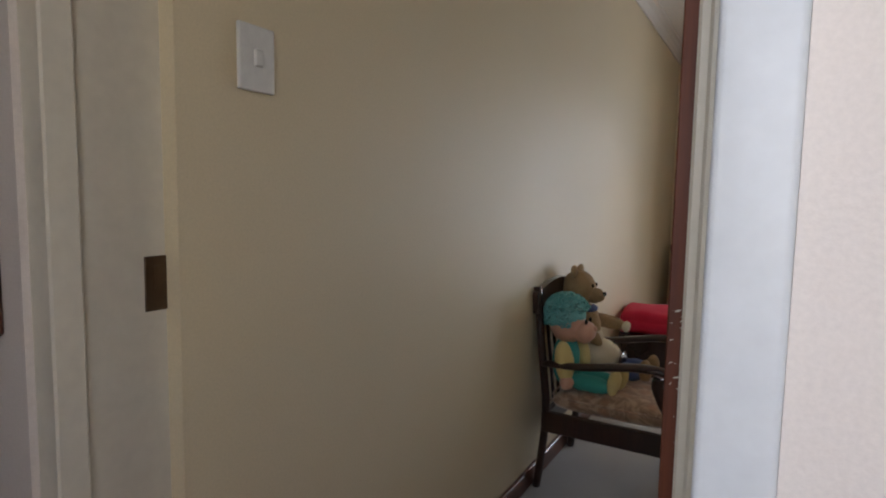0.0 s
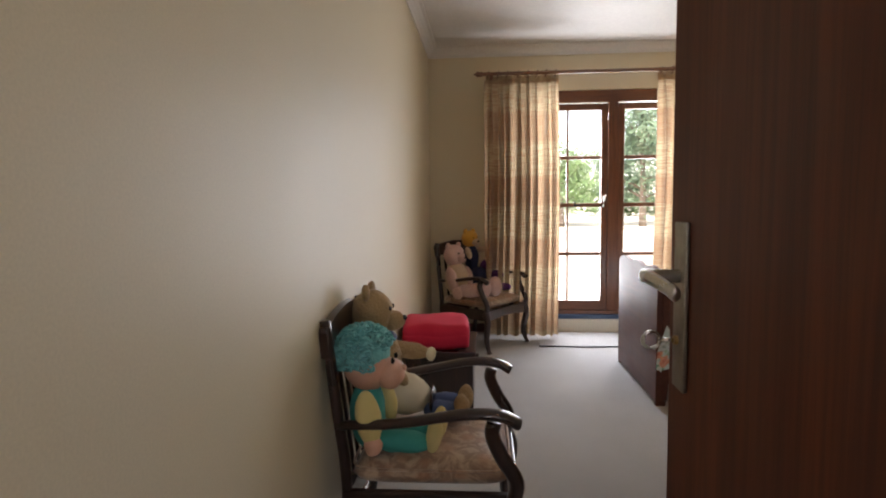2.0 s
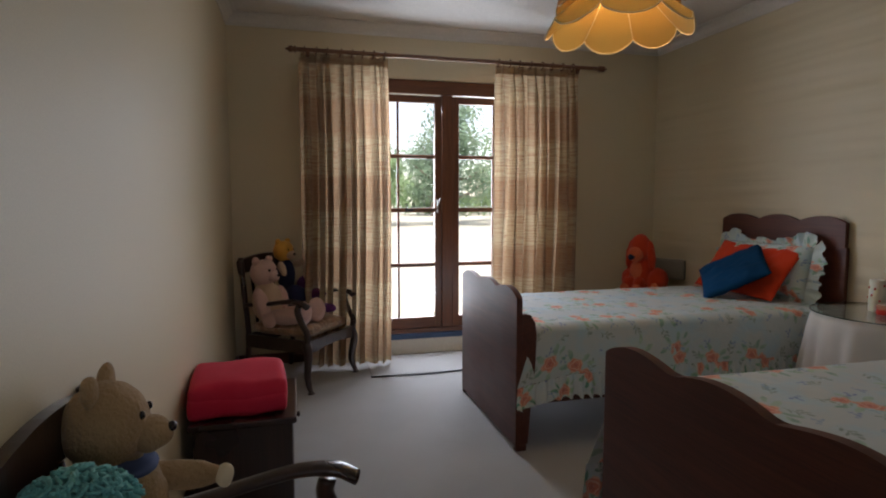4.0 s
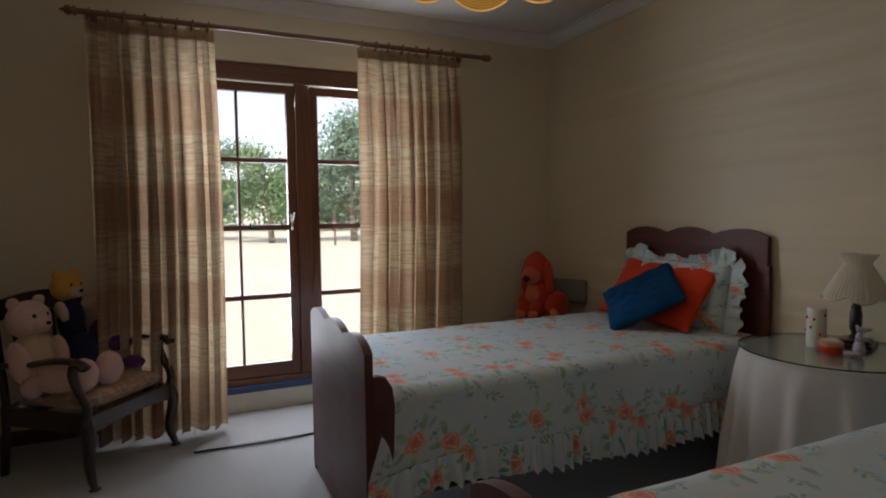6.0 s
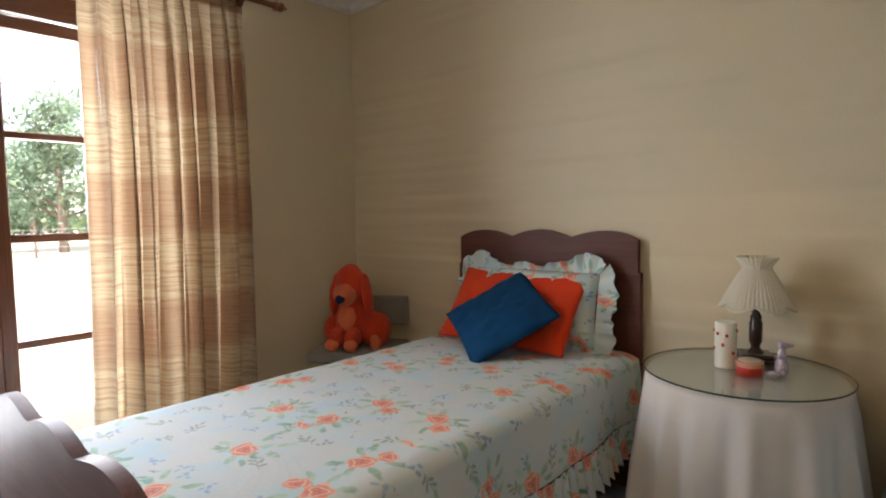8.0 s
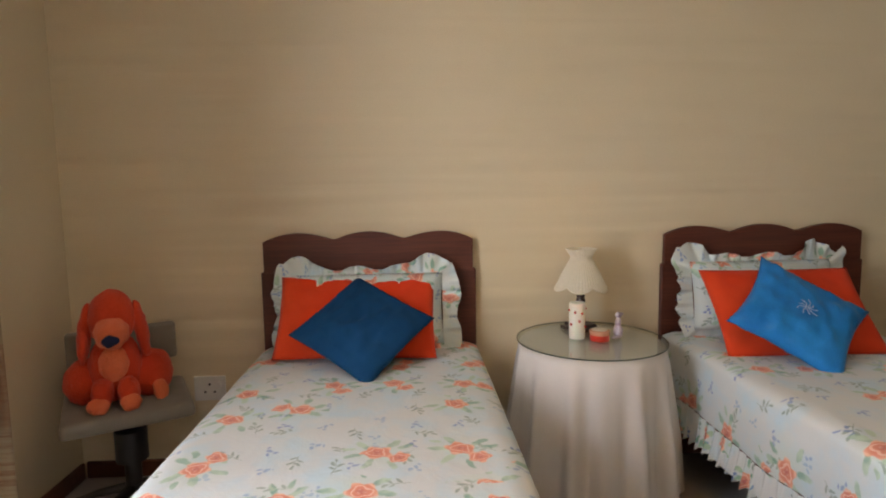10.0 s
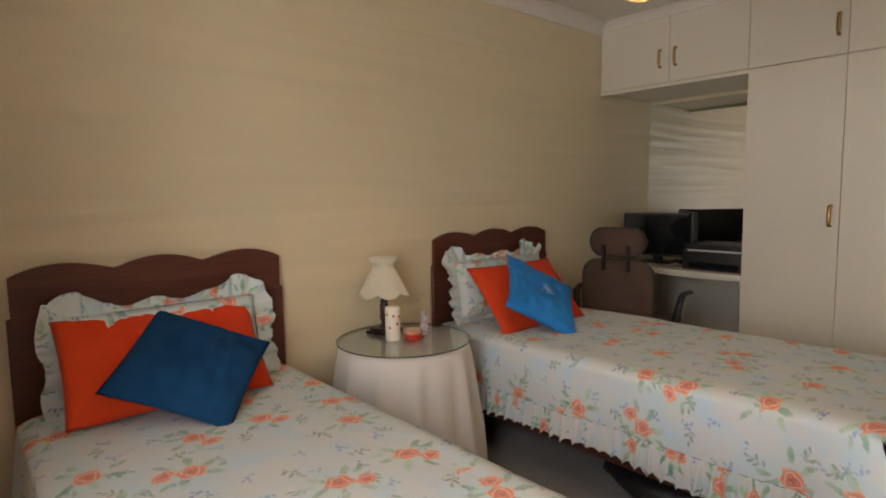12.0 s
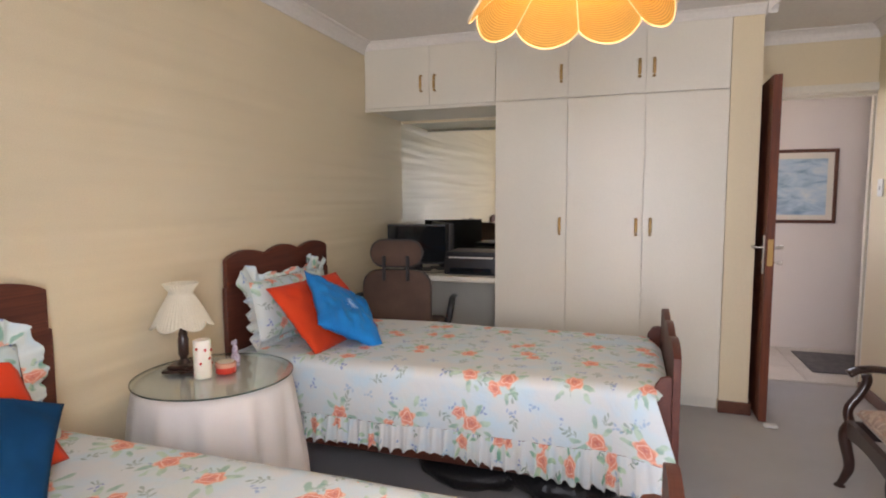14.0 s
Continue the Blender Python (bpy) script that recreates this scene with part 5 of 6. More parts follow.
F_BEAR = fur("golden_brown_plush", (0.38, 0.24, 0.11), (0.47, 0.31, 0.16))
F_PINK = fur("pale_pink_plush", (0.66, 0.42, 0.36), (0.74, 0.50, 0.43))
F_TAN = fur("light_tan_plush", (0.60, 0.42, 0.28), (0.66, 0.48, 0.33))
F_YELLOW = fur("amber_plush", (0.72, 0.34, 0.04), (0.80, 0.42, 0.07))
F_ORANGE = fur("bright_orange_plush", (0.62, 0.038, 0.008), (0.72, 0.062, 0.014))
F_PEACH = fur("light_orange_plush", (0.78, 0.15, 0.055), (0.82, 0.20, 0.085))
F_TEAL = fur("teal_wool", (0.10, 0.42, 0.42), (0.22, 0.58, 0.56), 0.95, 60, 1.0)
C_TEAL = fabric("teal_cotton", (0.03, 0.26, 0.22), (0.05, 0.33, 0.28))
C_LEMON = fabric("lemon_felt", (0.66, 0.52, 0.20), (0.72, 0.58, 0.26))
C_SKIN = surface("peach_vinyl", (0.68, 0.36, 0.24), (0.74, 0.42, 0.29), 6, 60, 0.5, strength=0.03)
C_CREAM = fabric("cream_muslin", (0.70, 0.60, 0.42), (0.76, 0.67, 0.50))
C_NAVY = fabric("navy_cotton", (0.012, 0.015, 0.045), (0.02, 0.025, 0.07))
C_DENIM = fabric("faded_denim", (0.07, 0.10, 0.22), (0.12, 0.16, 0.30))
C_PURPLE = fabric("purple_cotton", (0.10, 0.025, 0.12), (0.15, 0.04, 0.17))
P_EYE = plain("glossy_dark_bead", (0.02, 0.01, 0.01), 0.1)


def toy(name, at, turn, label, pieces, mats, fuzz=0.004, extra=None):
    """A stuffed toy as one mesh; pieces are (material, centre, radii, turn)."""
    bm = bmesh.new()
    for mi, c, r, *rot in pieces:
        small = max(r) < 0.012
        blob(bm, c, r, rot[0] if rot else (0, 0, 0), 10 if small else 26, 8 if small else 18, mi, 0 if small else fuzz, 38)
    if extra:
        extra(bm)
    ob = part(name, bm, mats, None, label, smooth=True)
    ob.matrix_world = pose(*at, 0, 0, turn)
    return tagged(ob, label, "soft toy")


CH2, CH1 = ((0.288, 2.42, 0.0), -90), ((0.44, 5.125, 0.0), -128.3)


def curls(bm, c, r, n, seed, mi, lowest=-0.25):
    rnd = random.Random(seed)
    made = 0
    while made < n:
        d = Vector((rnd.gauss(0, 1), rnd.gauss(0, 1), rnd.gauss(0, 1))).normalized()
        if d.z < lowest or (d.y > 0.45 and d.z < 0.45):
            continue
        made += 1
        p = Vector(c) + Vector((d.x * r[0], d.y * r[1], d.z * r[2]))
        side = d.orthogonal().normalized()
        side.rotate(Matrix.Rotation(rnd.uniform(0, 6.28), 3, d))
        up = d.cross(side)
        k = rnd.uniform(0.010, 0.017)
        pts = [p + side * (k * math.cos(a)) + up * (k * math.sin(a)) + d * (0.004 * a - 0.004) for a in (0, 1.1, 2.2, 3.3, 4.4, 5.5)]
        sweep(bm, pts, 0.0034, 5, mi)


toy("rag_doll", *CH2, "rag doll with curly teal hair and a teal suit", [
    (0, (0.145, -0.175, 0.650), (0.072, 0.070, 0.075)),
    (0, (0.145, -0.110, 0.625), (0.055, 0.045, 0.045)),
    (0, (0.145, -0.072, 0.640), (0.011, 0.012, 0.010)),
    (5, (0.172, -0.096, 0.668), (0.008, 0.006, 0.010)),
    (5, (0.115, -0.096, 0.668), (0.008, 0.006, 0.010)),
    (1, (0.142, -0.178, 0.505), (0.062, 0.052, 0.105)),
    (2, (0.220, -0.160, 0.515), (0.036, 0.036, 0.082), (6, 6, 0)),
    (0, (0.222, -0.148, 0.438), (0.026, 0.026, 0.030)),
    (2, (0.072, -0.130, 0.520), (0.026, 0.028, 0.066), (12, -8, 0)),
    (1, (0.182, -0.075, 0.436), (0.034, 0.100, 0.032), (0, 0, -4)),
    (1, (0.108, -0.075, 0.436), (0.034, 0.100, 0.032), (0, 0, 6)),
    (2, (0.188, 0.022, 0.456), (0.032, 0.024, 0.052), (-10, 0, 0)),
    (2, (0.098, 0.030, 0.458), (0.032, 0.024, 0.052), (-10, 0, 0)),
    (3, (0.140, -0.184, 0.678), (0.080, 0.076, 0.074)),
], [C_SKIN, C_TEAL, C_LEMON, F_TEAL, C_CREAM, P_EYE], 0.003, lambda bm: curls(bm, (0.140, -0.184, 0.678), (0.082, 0.078, 0.076), 420, 5, 3))
toy("teddy_bear", *CH2, "worn golden-brown teddy bear in a cream smock", [
    (0, (-0.085, -0.205, 0.755), (0.074, 0.072, 0.078)),
    (0, (-0.085, -0.135, 0.732), (0.036, 0.040, 0.034)),
    (5, (-0.085, -0.097, 0.742), (0.012, 0.010, 0.009)),
    (5, (-0.060, -0.140, 0.775), (0.007, 0.006, 0.008)),
    (5, (-0.112, -0.140, 0.775), (0.007, 0.006, 0.008)),
    (0, (-0.040, -0.215, 0.828), (0.026, 0.014, 0.028)),
    (0, (-0.130, -0.215, 0.828), (0.026, 0.014, 0.028)),
    (0, (-0.085, -0.170, 0.590), (0.066, 0.062, 0.110)),
    (1, (-0.085, -0.160, 0.535), (0.074, 0.070, 0.075)),
    (2, (-0.085, -0.180, 0.675), (0.060, 0.060, 0.020)),
    (0, (-0.150, -0.105, 0.615), (0.026, 0.090, 0.030), (-10, 0, 12)),
    (4, (-0.166, -0.020, 0.598), (0.020, 0.018, 0.024)),
    (0, (-0.005, -0.125, 0.580), (0.026, 0.060, 0.028), (-35, 0, -10)),
    (1, (-0.080, -0.105, 0.488), (0.082, 0.098, 0.066), (-14, 0, 0)),
    (5, (-0.080, -0.006, 0.470), (0.078, 0.008, 0.040)),
    (3, (-0.125, 0.031, 0.440), (0.038, 0.062, 0.036), (0, 0, 8)),
    (3, (-0.045, 0.026, 0.440), (0.038, 0.062, 0.036), (0, 0, -6)),
    (0, (-0.138, 0.101, 0.456), (0.034, 0.026, 0.044)),
    (0, (-0.036, 0.093, 0.456), (0.034, 0.026, 0.044)),
], [F_BEAR, C_CREAM, C_DENIM, C_DENIM, C_CREAM, P_EYE], 0.004)
toy("pink_teddy_bear", *CH1, "large pale pink teddy bear slumped in the armchair", [
    (0, (0.160, -0.150, 0.700), (0.088, 0.082, 0.086)),
    (0, (0.160, -0.078, 0.680), (0.040, 0.040, 0.034)),
    (2, (0.160, -0.038, 0.690), (0.011, 0.010, 0.009)),
    (2, (0.190, -0.080, 0.722), (0.009, 0.007, 0.010)),
    (2, (0.130, -0.080, 0.722), (0.009, 0.007, 0.010)),
    (0, (0.220, -0.160, 0.778), (0.028, 0.016, 0.028)),
    (0, (0.100, -0.160, 0.778), (0.028, 0.016, 0.028)),
    (1, (0.160, -0.130, 0.520), (0.098, 0.090, 0.130)),
    (0, (0.252, -0.090, 0.520), (0.036, 0.046, 0.105), (16, 6, 0)),
    (0, (0.255, -0.037, 0.425), (0.040, 0.044, 0.046)),
    (0, (0.070, -0.090, 0.530), (0.034, 0.044, 0.085), (20, -10, 0)),
    (0, (0.195, 0.033, 0.440), (0.056, 0.120, 0.050), (0, 0, 4)),
    (0, (0.080, 0.038, 0.440), (0.056, 0.120, 0.050), (0, 0, -6)),
    (0, (0.180, 0.158, 0.470), (0.064, 0.050, 0.074)),
    (0, (0.050, 0.163, 0.470), (0.066, 0.050, 0.078)),
], [F_PINK, F_TAN, P_EYE])
toy("yellow_teddy_bear", *CH1, "amber-headed teddy bear in dark dungarees", [
    (0, (-0.055, -0.170, 0.820), (0.072, 0.066, 0.070)),
    (1, (-0.055, -0.112, 0.796), (0.034, 0.030, 0.028)),
    (4, (-0.055, -0.082, 0.802), (0.010, 0.008, 0.008)),
    (4, (-0.030, -0.114, 0.832), (0.008, 0.006, 0.009)),
    (4, (-0.082, -0.114, 0.832), (0.008, 0.006, 0.009)),
    (0, (-0.005, -0.175, 0.882), (0.022, 0.014, 0.022)),
    (0, (-0.105, -0.175, 0.882), (0.022, 0.014, 0.022)),
    (2, (-0.055, -0.150, 0.660), (0.062, 0.056, 0.105)),
    (2, (-0.055, -0.077, 0.500), (0.070, 0.080, 0.100)),
    (1, (0.010, -0.130, 0.710), (0.022, 0.026, 0.050), (24, 0, 0)),
    (1, (-0.135, -0.100, 0.735), (0.024, 0.062, 0.024), (14, 0, 32)),
    (1, (-0.165, -0.050, 0.750), (0.028, 0.026, 0.028)),
    (3, (-0.150, -0.080, 0.580), (0.046, 0.050, 0.070)),
    (1, (-0.145, -0.050, 0.655), (0.028, 0.026, 0.030)),
    (3, (-0.165, 0.000, 0.530), (0.060, 0.070, 0.036), (0, 0, 20)),
    (3, (-0.155, 0.103, 0.440), (0.040, 0.060, 0.030), (0, 0, 10)),
], [F_YELLOW, F_TAN, C_NAVY, C_PURPLE, P_EYE])

# ---- swivel stool in the corner, with an orange toy ----
SX, SY, SZ, ST = 2.99, 5.13, 0.47, -62
stool = thing("swivel_chair", (SX, SY, 0), ST, "old swivel chair with a worn grey-beige seat in the corner", "office chair")
bm = bmesh.new()
box(bm, -0.215, 0.215, -0.20, 0.20, SZ - 0.055, SZ, 0.026, 4)
for v in bm.verts:
    v.co.z += 0.006 * noise.noise(v.co * 9)
part("seat", bm, M_GREYFAB, stool, "worn grey-beige seat pad", smooth=True)
part("seat_plate", boxed(-0.16, 0.16, -0.13, 0.13, SZ - 0.072, SZ - 0.054, 0.004), M_BLACK, stool)
bm = bmesh.new()
box(bm, -0.20, 0.20, 0.205, 0.245, 0.545, 0.70, 0.018, 4)
part("backrest", bm, M_GREYFAB, stool, "small padded backrest", smooth=True)
part("back_bar", boxed(-0.022, 0.022, 0.19, 0.215, SZ - 0.06, 0.62, 0.004), M_BLACK, stool)
bm = bmesh.new()
lathe(bm, [(0.03, 0.10), (0.03, 0.22), (0.058, 0.225), (0.058, 0.345), (0.03, 0.36), (0.03, SZ - 0.07)], 20)
part("column", bm, M_BLACK, stool, angle=35)
for k in range(5):
    a = 2 * math.pi * k / 5 + 0.3
    bm = bmesh.new()
    sweep(bm, [(0.02 * math.cos(a), 0.02 * math.sin(a), 0.115), (0.13 * math.cos(a), 0.13 * math.sin(a), 0.10), (0.235 * math.cos(a), 0.235 * math.sin(a), 0.07)], [(0.026, 0.018), (0.022, 0.015), (0.018, 0.012)], 8)
    leg = part("base_leg", bm, M_BLACK, stool, smooth=True)
    bm = bmesh.new()
    lathe(bm, [(0.004, -0.012), (0.026, -0.010), (0.026, 0.010), (0.004, 0.012)], 14, (0.235 * math.cos(a), 0.235 * math.sin(a), 0.027), axis="x")
    part("castor", bm, M_BLACK, leg, smooth=True)
plush = toy("orange_plush_dog", (SX + 0.010, SY + 0.035, SZ - 0.010), ST - 6, "bright orange plush dog with long drooping ears", [
    (0, (0.0, -0.060, 0.300), (0.086, 0.082, 0.098)),
    (1, (0.0, -0.128, 0.262), (0.062, 0.062, 0.054)),
    (2, (0.0, -0.185, 0.246), (0.030, 0.014, 0.020)),
    (2, (0.030, -0.118, 0.322), (0.018, 0.010, 0.006)),
    (2, (-0.030, -0.118, 0.322), (0.018, 0.010, 0.006)),
    (0, (0.098, -0.055, 0.255), (0.026, 0.040, 0.105), (0, -10, 0)),
    (0, (-0.098, -0.055, 0.255), (0.026, 0.040, 0.105), (0, 10, 0)),
    (0, (0.0, -0.040, 0.130), (0.098, 0.085, 0.120)),
    (1, (0.0, -0.105, 0.150), (0.054, 0.034, 0.060)),
    (0, (0.120, 0.000, 0.085), (0.085, 0.090, 0.085)),
    (0, (-0.115, 0.000, 0.080), (0.080, 0.090, 0.080)),
    (0, (0.045, -0.130, 0.062), (0.040, 0.062, 0.050)),
    (0, (-0.045, -0.130, 0.062), (0.040, 0.062, 0.050)),
    (1, (0.055, -0.182, 0.036), (0.038, 0.024, 0.030)),
    (1, (-0.055, -0.182, 0.036), (0.038, 0.024, 0.030)),
    (1, (0.155, -0.088, 0.040), (0.030, 0.024, 0.036)),
], [F_ORANGE, F_PEACH, C_NAVY], 0.007)
plush.scale = (0.93, 0.93, 1.10)

# ---- office chair at the desk ----
oc = thing("office_chair", (2.88, 1.775, 0), 10, "brown fabric office chair with a headrest, facing the desk", "office chair")
def pad(bm, x0, x1, z0, z1, y0, t, corner, bulge=0.015):
    pts = []
    for cx, cz, a0 in ((x1 - corner, z1 - corner, 0), (x0 + corner, z1 - corner, 90), (x0 + corner, z0 + corner, 180), (x1 - corner, z0 + corner, 270)):
        for k in range(7):
            a = radians(a0 + 15 * k)
            pts.append((cx + corner * math.cos(a), cz + corner * math.sin(a)))
    slab(bm, pts, t, "xz", y0, min(t, corner) * 0.32)
    return bm
bm = bmesh.new()
pad(bm, -0.215, 0.215, 0.42, 0.865, 0.0, 0.065, 0.10)
for v in bm.verts:
    v.co.y -= 0.25 * v.co.x ** 2
part("backrest", bm, M_BROWNFAB, oc, smooth=True)
bm = bmesh.new()
pad(bm, -0.165, 0.165, 0.885, 1.055, 0.005, 0.055, 0.08)
for v in bm.verts:
    v.co.y -= 0.25 * v.co.x ** 2
part("headrest", bm, M_BROWNFAB, oc, smooth=True)
def piped(x0, x1, z0, z1, corner):
    """Dark welt round the back edge of a pad."""
    pts = []
    for cx, cz, a0 in ((x1 - corner, z1 - corner, 0), (x0 + corner, z1 - corner, 90), (x0 + corner, z0 + corner, 180), (x1 - corner, z0 + corner, 270)):
        for k in range(7):
            a = radians(a0 + 15 * k)
            x, z = cx + corner * math.cos(a), cz + corner * math.sin(a)
            pts.append((x, 0.056 - 0.25 * x * x, z))
    pts.append(pts[0])
    bm = bmesh.new()
    sweep(bm, pts, 0.006, 6)
    part("piping", bm, M_BLACK, oc, "dark welted edge", smooth=True)
piped(-0.214, 0.214, 0.421, 0.864, 0.10)
piped(-0.164, 0.164, 0.886, 1.054, 0.08)
for x in (-0.075, 0.075):
    part("headrest_bracket", boxed(x - 0.010, x + 0.010, 0.060, 0.082, 0.80, 0.955, 0.004), M_BLACK, oc)
bm = bmesh.new()
box(bm, -0.24, 0.24, -0.47, -0.02, 0.40, 0.48, 0.035, 4)
part("seat", bm, M_BROWNFAB, oc, smooth=True)
for s in (-1, 1):
    bm = bmesh.new()
    sweep(bm, smooth_path([(s * 0.24, -0.06, 0.42), (s * 0.30, -0.08, 0.50), (s * 0.325, -0.10, 0.62), (s * 0.325, -0.17, 0.655), (s * 0.32, -0.32, 0.645)], 5), [(0.022, 0.014)] * 21, 8)
    part("armrest", bm, M_BLACK, oc, smooth=True)
bm = bmesh.new()
lathe(bm, [(0.028, 0.09), (0.028, 0.25), (0.05, 0.255), (0.05, 0.40)], 18, (0, -0.24, 0))
part("column", bm, M_BLACK, oc, angle=35)
for k in range(5):
    a = 2 * math.pi * k / 5
    bm = bmesh.new()
    sweep(bm, [(0, -0.24, 0.11), (0.15 * math.cos(a), -0.24 + 0.15 * math.sin(a), 0.10), (0.28 * math.cos(a), -0.24 + 0.28 * math.sin(a), 0.065)], [(0.026, 0.018), (0.022, 0.015), (0.018, 0.012)], 8)
    leg = part("base_leg", bm, M_BLACK, oc, smooth=True)
    bm = bmesh.new()
    lathe(bm, [(0.004, -0.012), (0.026, -0.010), (0.026, 0.010), (0.004, 0.012)], 14, (0.28 * math.cos(a), -0.24 + 0.28 * math.sin(a), 0.027), axis="x")
    part("castor", bm, M_BLACK, leg, smooth=True)

# ---- things on the desk ----
DT = 0.769
mon = thing("computer_monitor", (3.01, 1.075, DT), 188, "black computer monitor standing on the white desk", "monitor")
bm = bmesh.new()
box(bm, -0.235, 0.235, -0.018, 0.018, 0.045, 0.345, 0.006, 2)
box(bm, -0.15, 0.15, 0.015, 0.045, 0.08, 0.30, 0.014, 2)
part("housing", bm, M_BLACK, mon, angle=40)
part("screen", boxed(-0.222, 0.222, -0.0205, -0.0175, 0.062, 0.332, 0.0), M_SCREEN, mon)
part("stand", boxed(-0.03, 0.03, -0.005, 0.03, 0.008, 0.10, 0.004), M_BLACK, mon)
part("foot", boxed(-0.11, 0.11, -0.07, 0.08, 0.0, 0.010, 0.003), M_BLACK, mon)
mon2 = thing("computer_monitor", (2.855, 0.955, DT), -52, "second black monitor turned away on the white desk", "monitor")
part("housing", boxed(-0.20, 0.20, -0.022, 0.022, 0.045, 0.355, 0.008, 2), M_BLACK, mon2, angle=40)
part("stand", boxed(-0.03, 0.03, -0.02, 0.02, 0.008, 0.10, 0.004), M_BLACK, mon2)
part("foot", boxed(-0.10, 0.10, -0.07, 0.07, 0.0, 0.010, 0.003), M_BLACK, mon2)
pr = thing("printer", (2.545, 1.105, DT), 0, "black desktop printer on the white desk", "printer")
part("body", boxed(-0.195, 0.195, -0.165, 0.165, 0.0, 0.125, 0.010, 2), M_BLACK, pr, angle=40)
part("lid", boxed(-0.190, 0.190, -0.160, 0.150, 0.1265, 0.162, 0.008, 2), M_BLACK, pr, angle=40)
part("paper_slot", boxed(-0.16, 0.16, 0.150, 0.168, 0.118, 0.127, 0.002), M_WHITEP, pr, "pale strip on the printer")
part("tray", boxed(-0.15, 0.15, 0.155, 0.170, 0.012, 0.05, 0.002), M_SCREEN, pr)
bm = bmesh.new()
rnd = random.Random(3)
cab = smooth_path([(2.93, 1.22, DT + 0.005), (2.82, 1.26, DT + 0.005), (2.78, 1.20, DT + 0.005), (2.72, 1.24, DT + 0.005), (2.74, 1.14, DT + 0.008), (2.70, 1.05, DT + 0.006)], 6)
sweep(bm, cab, 0.003, 6)
cbl = part("desk_cable", bm, M_BLACK, None, "thin black cable lying on the white desk", smooth=True)
tagged(cbl, category="cable")

# ---- pendant lamp ----
PX, PY, PZ = 1.66, 3.425, 1.808
pend = thing("pendant_lamp", (PX, PY, PZ), 0, "golden raffia pendant lamp with scalloped petal edge, lit", "lamp")
LOBES = 8
def petal_fn(u, v, upper=False):
    a = 2 * math.pi * u
    lob = abs(math.sin(LOBES * a / 2)) ** 0.7
    if upper:
        a += math.pi / LOBES
        r = 0.060 + 0.168 * v ** 1.2 + 0.014 * lob * v
        z = 0.290 - 0.155 * v ** 0.9 - 0.045 * lob * v ** 2
    else:
        r = 0.085 + 0.182 * v ** 1.1 + 0.014 * lob * v
        z = 0.215 - 0.175 * v ** 0.85 - 0.050 * lob * v ** 3
    return (r * math.cos(a), r * math.sin(a), z)
bm = bmesh.new()
sheet(bm, 192, 16, lambda u, v: petal_fn(u, v), lambda u, v: (u * 4, v * 0.3), loop_u=True)
sh = part("shade", bm, M_RAFFIA, pend, "golden raffia lower petals", smooth=True)
bm = bmesh.new()
sheet(bm, 192, 12, lambda u, v: petal_fn(u, v, True), lambda u, v: (u * 4, v * 0.3), loop_u=True)
part("upper_shade", bm, M_RAFFIA, pend, "woven upper petals", smooth=True)
bm = bmesh.new()
sweep(bm, [petal_fn(k / 192, 1.0) for k in range(193)], 0.0032, 6)
part("trim", bm, M_TRIM, pend, "pale corded edge", smooth=True)
bm = bmesh.new()
sweep(bm, [petal_fn(k / 192, 1.0, True) for k in range(193)], 0.0035, 6)
part("trim", bm, M_BRASS, pend, "braided edge", smooth=True)
bm = bmesh.new()
for k in range(LOBES):
    u = k / LOBES
    sweep(bm, [petal_fn(u, v / 10) for v in range(11)], 0.002, 5)
part("wire", bm, M_TRIM, pend, smooth=True)
bm = bmesh.new()
lathe(bm, [(0.003, 0.28), (0.003, CEIL - PZ - 0.02)], 8)
part("cord", bm, M_WHITEP, pend)
bm = bmesh.new()
lathe(bm, [(0.045, CEIL - PZ), (0.045, CEIL - PZ - 0.012), (0.02, CEIL - PZ - 0.035), (0.004, CEIL - PZ - 0.04)], 20)
part("ceiling_rose", bm, M_WHITEP, pend, smooth=True)
bm = bmesh.new()
lathe(bm, [(0.018, 0.20), (0.020, 0.28), (0.008, 0.30)], 14)
part("bulb_holder", bm, M_WHITEP, pend, smooth=True)
mb, ntb, bb = nodes_of("lit_bulb")
bb.inputs["Emission Color"].default_value = (1.0, 0.72, 0.38, 1)
bb.inputs["Emission Strength"].default_value = 12.0
bm = bmesh.new()
lathe(bm, [(0.013, 0.20), (0.028, 0.165), (0.030, 0.145), (0.022, 0.125), (0.004, 0.117)], 18)
bulb = part("bulb", bm, mb, pend, "small lit bulb", smooth=True)
bulb.visible_shadow = False

# ---- outside ----
M_GRASS = surface("dry_sunlit_lawn", (0.55, 0.53, 0.41), (0.66, 0.63, 0.50), 0.35, 25, 0.95, strength=0.4, dist=0.02)
M_LEAF = surface("pale_green_leaves", (0.12, 0.21, 0.08), (0.20, 0.31, 0.13), 2.0, 30, 0.6)
M_LEAF2 = surface("blue_green_leaves", (0.12, 0.20, 0.12), (0.19, 0.29, 0.18), 2.0, 30, 0.6)
M_BARK = surface("grey_bark", (0.12, 0.09, 0.07), (0.19, 0.15, 0.12), 6, 40, 0.9, strength=0.6)
bm = bmesh.new()
NX = 40
def gz(x, y):
    return -0.25 + 0.35 * noise.noise(Vector((x * 0.03, y * 0.03, 0))) * min(1, max(0, (y - 8) / 20))
sheet(bm, NX, NX, lambda u, v: ((u - 0.5) * 900, 5.76 + 700 * v ** 3, gz((u - 0.5) * 900, 5.76 + 700 * v ** 3)))
setting("ground", bm, M_GRASS, "pale sunlit lawn", smooth=True)
bm = bmesh.new()
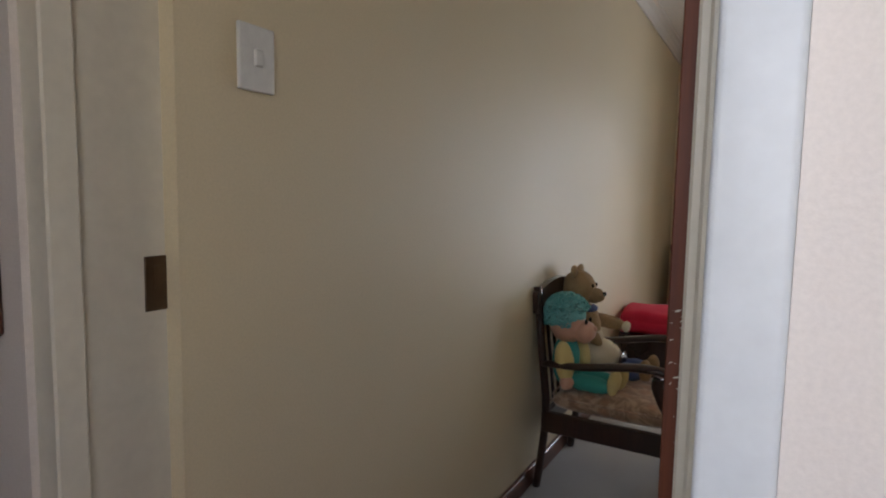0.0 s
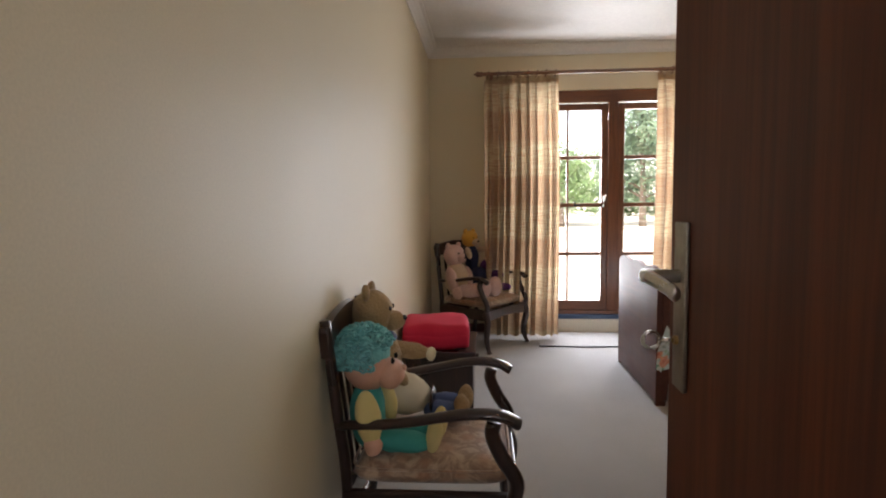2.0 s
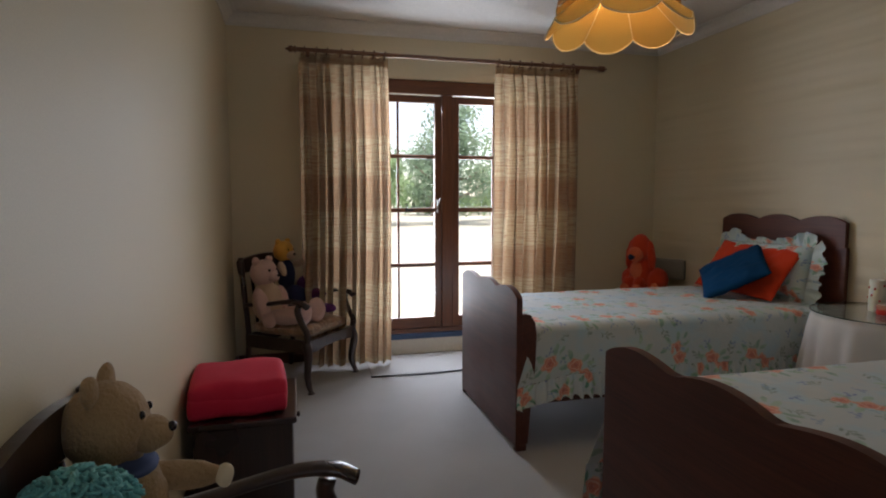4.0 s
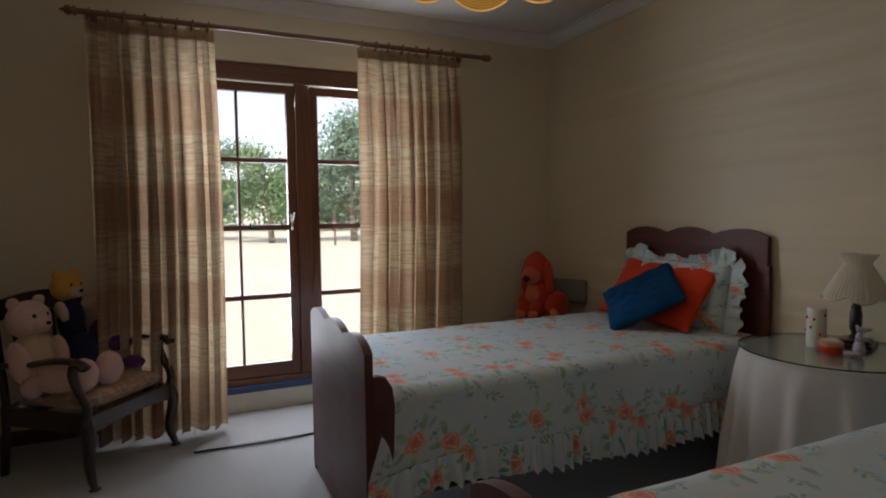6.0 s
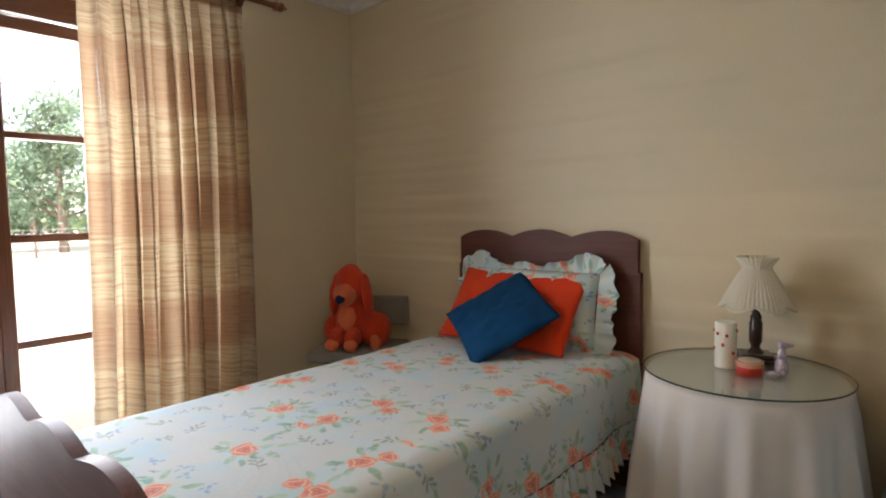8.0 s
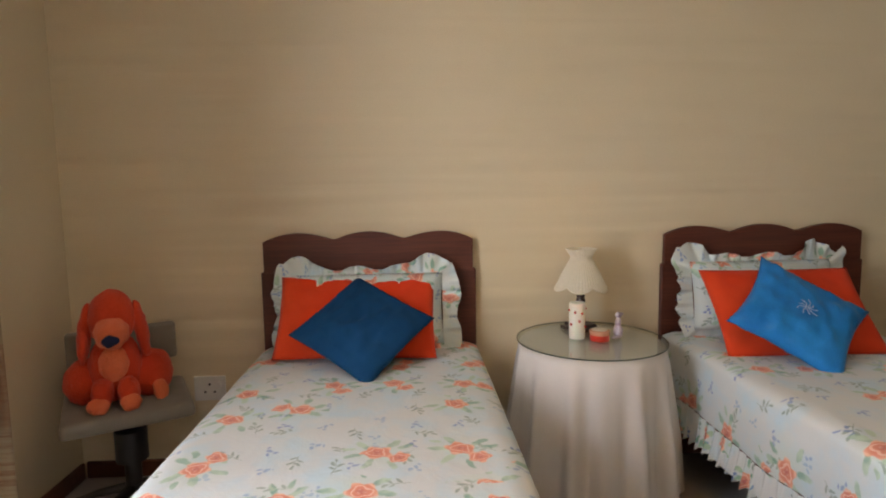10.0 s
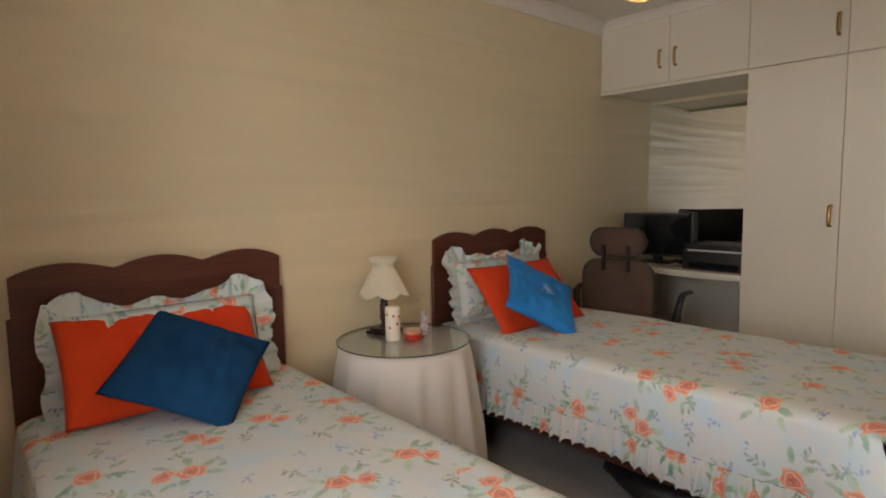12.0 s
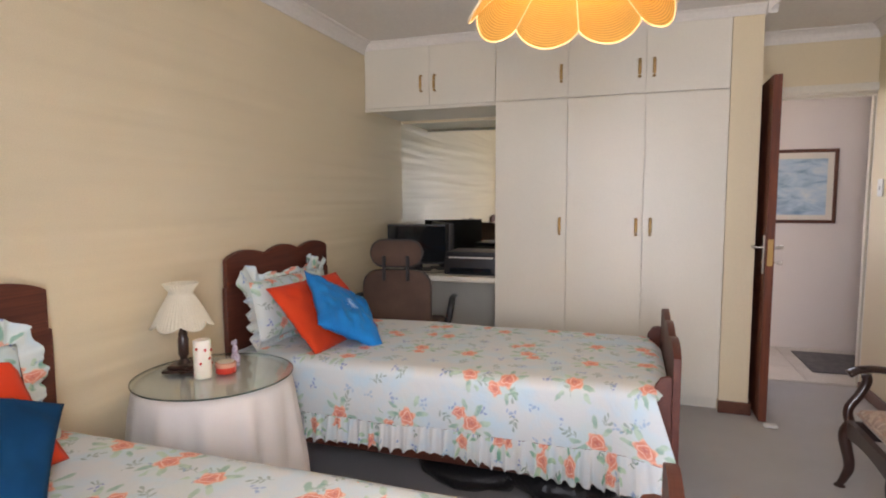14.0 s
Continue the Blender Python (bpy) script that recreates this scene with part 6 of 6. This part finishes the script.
box(bm, -450, 450, -300, -0.9, -0.6, -0.3)
setting("ground_behind", bm, M_GRASS, "lawn behind the house")


def tree(x, y, h, seed, mat, label):
    r = random.Random(seed)
    t = thing("tree", (x, y, gz(x, y) - 0.1), 0, label, "tree", "garden trees")
    bm = bmesh.new()
    top = Vector((r.uniform(-0.4, 0.4), r.uniform(-0.4, 0.4), h * 0.75))
    trunk = smooth_path([(0, 0, 0), (top.x * 0.2, top.y * 0.3, h * 0.25), (top.x * 0.7, top.y * 0.6, h * 0.5), tuple(top)], 4)
    n = len(trunk)
    sweep(bm, trunk, [h * 0.026 * (1 - 0.8 * k / n) for k in range(n)], 8)
    tips = []
    for k in range(13):
        s = r.uniform(0.25, 0.95)
        p = trunk[int(s * (n - 1))]
        a = r.uniform(0, 6.28)
        ln = h * r.uniform(0.18, 0.34) * (1.15 - 0.5 * s)
        q = p + Vector((math.cos(a) * ln, math.sin(a) * ln, ln * r.uniform(0.2, 0.8)))
        m = (p + q) / 2 + Vector((0, 0, -0.08 * ln))
        sweep(bm, [p, m, q], [h * 0.010, h * 0.007, h * 0.003], 6)
        tips += [q, m, (q + m) / 2]
    tips.append(trunk[-1])
    part("trunk", bm, M_BARK, t, smooth=True)
    verts, faces = [], []
    for tip in tips:
        for _ in range(170):
            c = tip + Vector((r.gauss(0, 1), r.gauss(0, 1), r.gauss(0, 0.8))) * (h * 0.062)
            s = r.uniform(0.05, 0.12) * h / 6
            a = Vector((r.gauss(0, 1), r.gauss(0, 1), r.gauss(0, 1))).normalized()
            b = a.orthogonal().normalized()
            i = len(verts)
            verts += [c - a * s, c + b * s * 0.5, c + a * s, c - b * s * 0.5]
            faces.append((i, i + 1, i + 2, i + 3))
    me = bpy.data.meshes.new("crown")
    me.from_pydata([tuple(v) for v in verts], [], faces)
    me.materials.append(mat)
    cr = new("crown", me)
    cr.parent = t
    return t


rt = random.Random(21)
for k, (x, y, h) in enumerate(((-9, 33, 7.5), (-3.5, 36, 7.6), (1.5, 34, 7.0), (4.6, 31, 6.0), (8.5, 30, 7.8), (13, 33, 7.8), (18, 31, 6.2), (23, 29, 6.6), (28, 34, 7.5), (-16, 38, 8), (11, 45, 8), (34, 40, 8))):
    tree(x, y, h, 40 + k, M_LEAF if k % 2 else M_LEAF2, "leafy garden tree beyond the lawn" if k % 2 else "grey-green leafy tree beyond the lawn")
verts, faces = [], []
for _ in range(26000):
    x = rt.uniform(-60, 75)
    y = 48 + 6 * noise.noise(Vector((x * 0.1, 3, 0))) + rt.gauss(0, 1.2)
    z = gz(x, y) + rt.random() ** 0.8 * (2.6 + 2.4 * noise.noise(Vector((x * 0.11, 0, 0))) + 0.9 * noise.noise(Vector((x * 0.6, 0, 0))))
    s = rt.uniform(0.12, 0.30)
    a = Vector((rt.gauss(0, 1), rt.gauss(0, 1), rt.gauss(0, 1))).normalized()
    c = a.orthogonal().normalized()
    p = Vector((x, y, z))
    i = len(verts)
    verts += [p - a * s, p + c * s * 0.6, p + a * s, p - c * s * 0.6]
    faces.append((i, i + 1, i + 2, i + 3))
me = bpy.data.meshes.new("hedge_belt")
me.from_pydata([tuple(v) for v in verts], [], faces)
me.materials.append(M_LEAF)
tagged(new("far_woods", me), "belt of green shrubs along the far side of the lawn", "shrubs", kind="stuff")
for k in range(9):
    x = -14 + 5.2 * k
    f = thing("fence_post", (x, 27, gz(x, 27) - 0.1), 0, "thin wooden fence post beyond the lawn", "fence post", "fence posts")
    bm = bmesh.new()
    lathe(bm, [(0.05, 0), (0.045, 1.2), (0.03, 1.23)], 8)
    part("post", bm, M_BARK, f)
bm = bmesh.new()
for z in (0.45, 0.8, 1.1):
    sweep(bm, [(-14 + 5.2 * k, 26.95, gz(-14 + 5.2 * k, 27) - 0.1 + z) for k in range(9)], 0.008, 4)
wire = part("fence_wire", bm, M_METAL, None, "three strands of fence wire between the posts")
tagged(wire, category="fence wire", kind="stuff")

# small things on the floor
ds = part("door_stop", boxed(0.665, 0.735, 1.50, 1.545, 0.001, 0.018, 0.004), M_WHITEP, None, "small white plastic door stop on the carpet")
tagged(ds, category="door stop")
bm = bmesh.new()
sweep(bm, [(0.875 + 0.018 * k, 4.978 + 0.012 * math.sin(9 * (0.875 + 0.018 * k)), 0.008) for k in range(60)], 0.0055, 6)
edge = part("mat_edge_line", bm, M_BLACK, None, "thin dark strip along the edge of the loose carpet piece", smooth=True)
tagged(edge, category="mat edge")
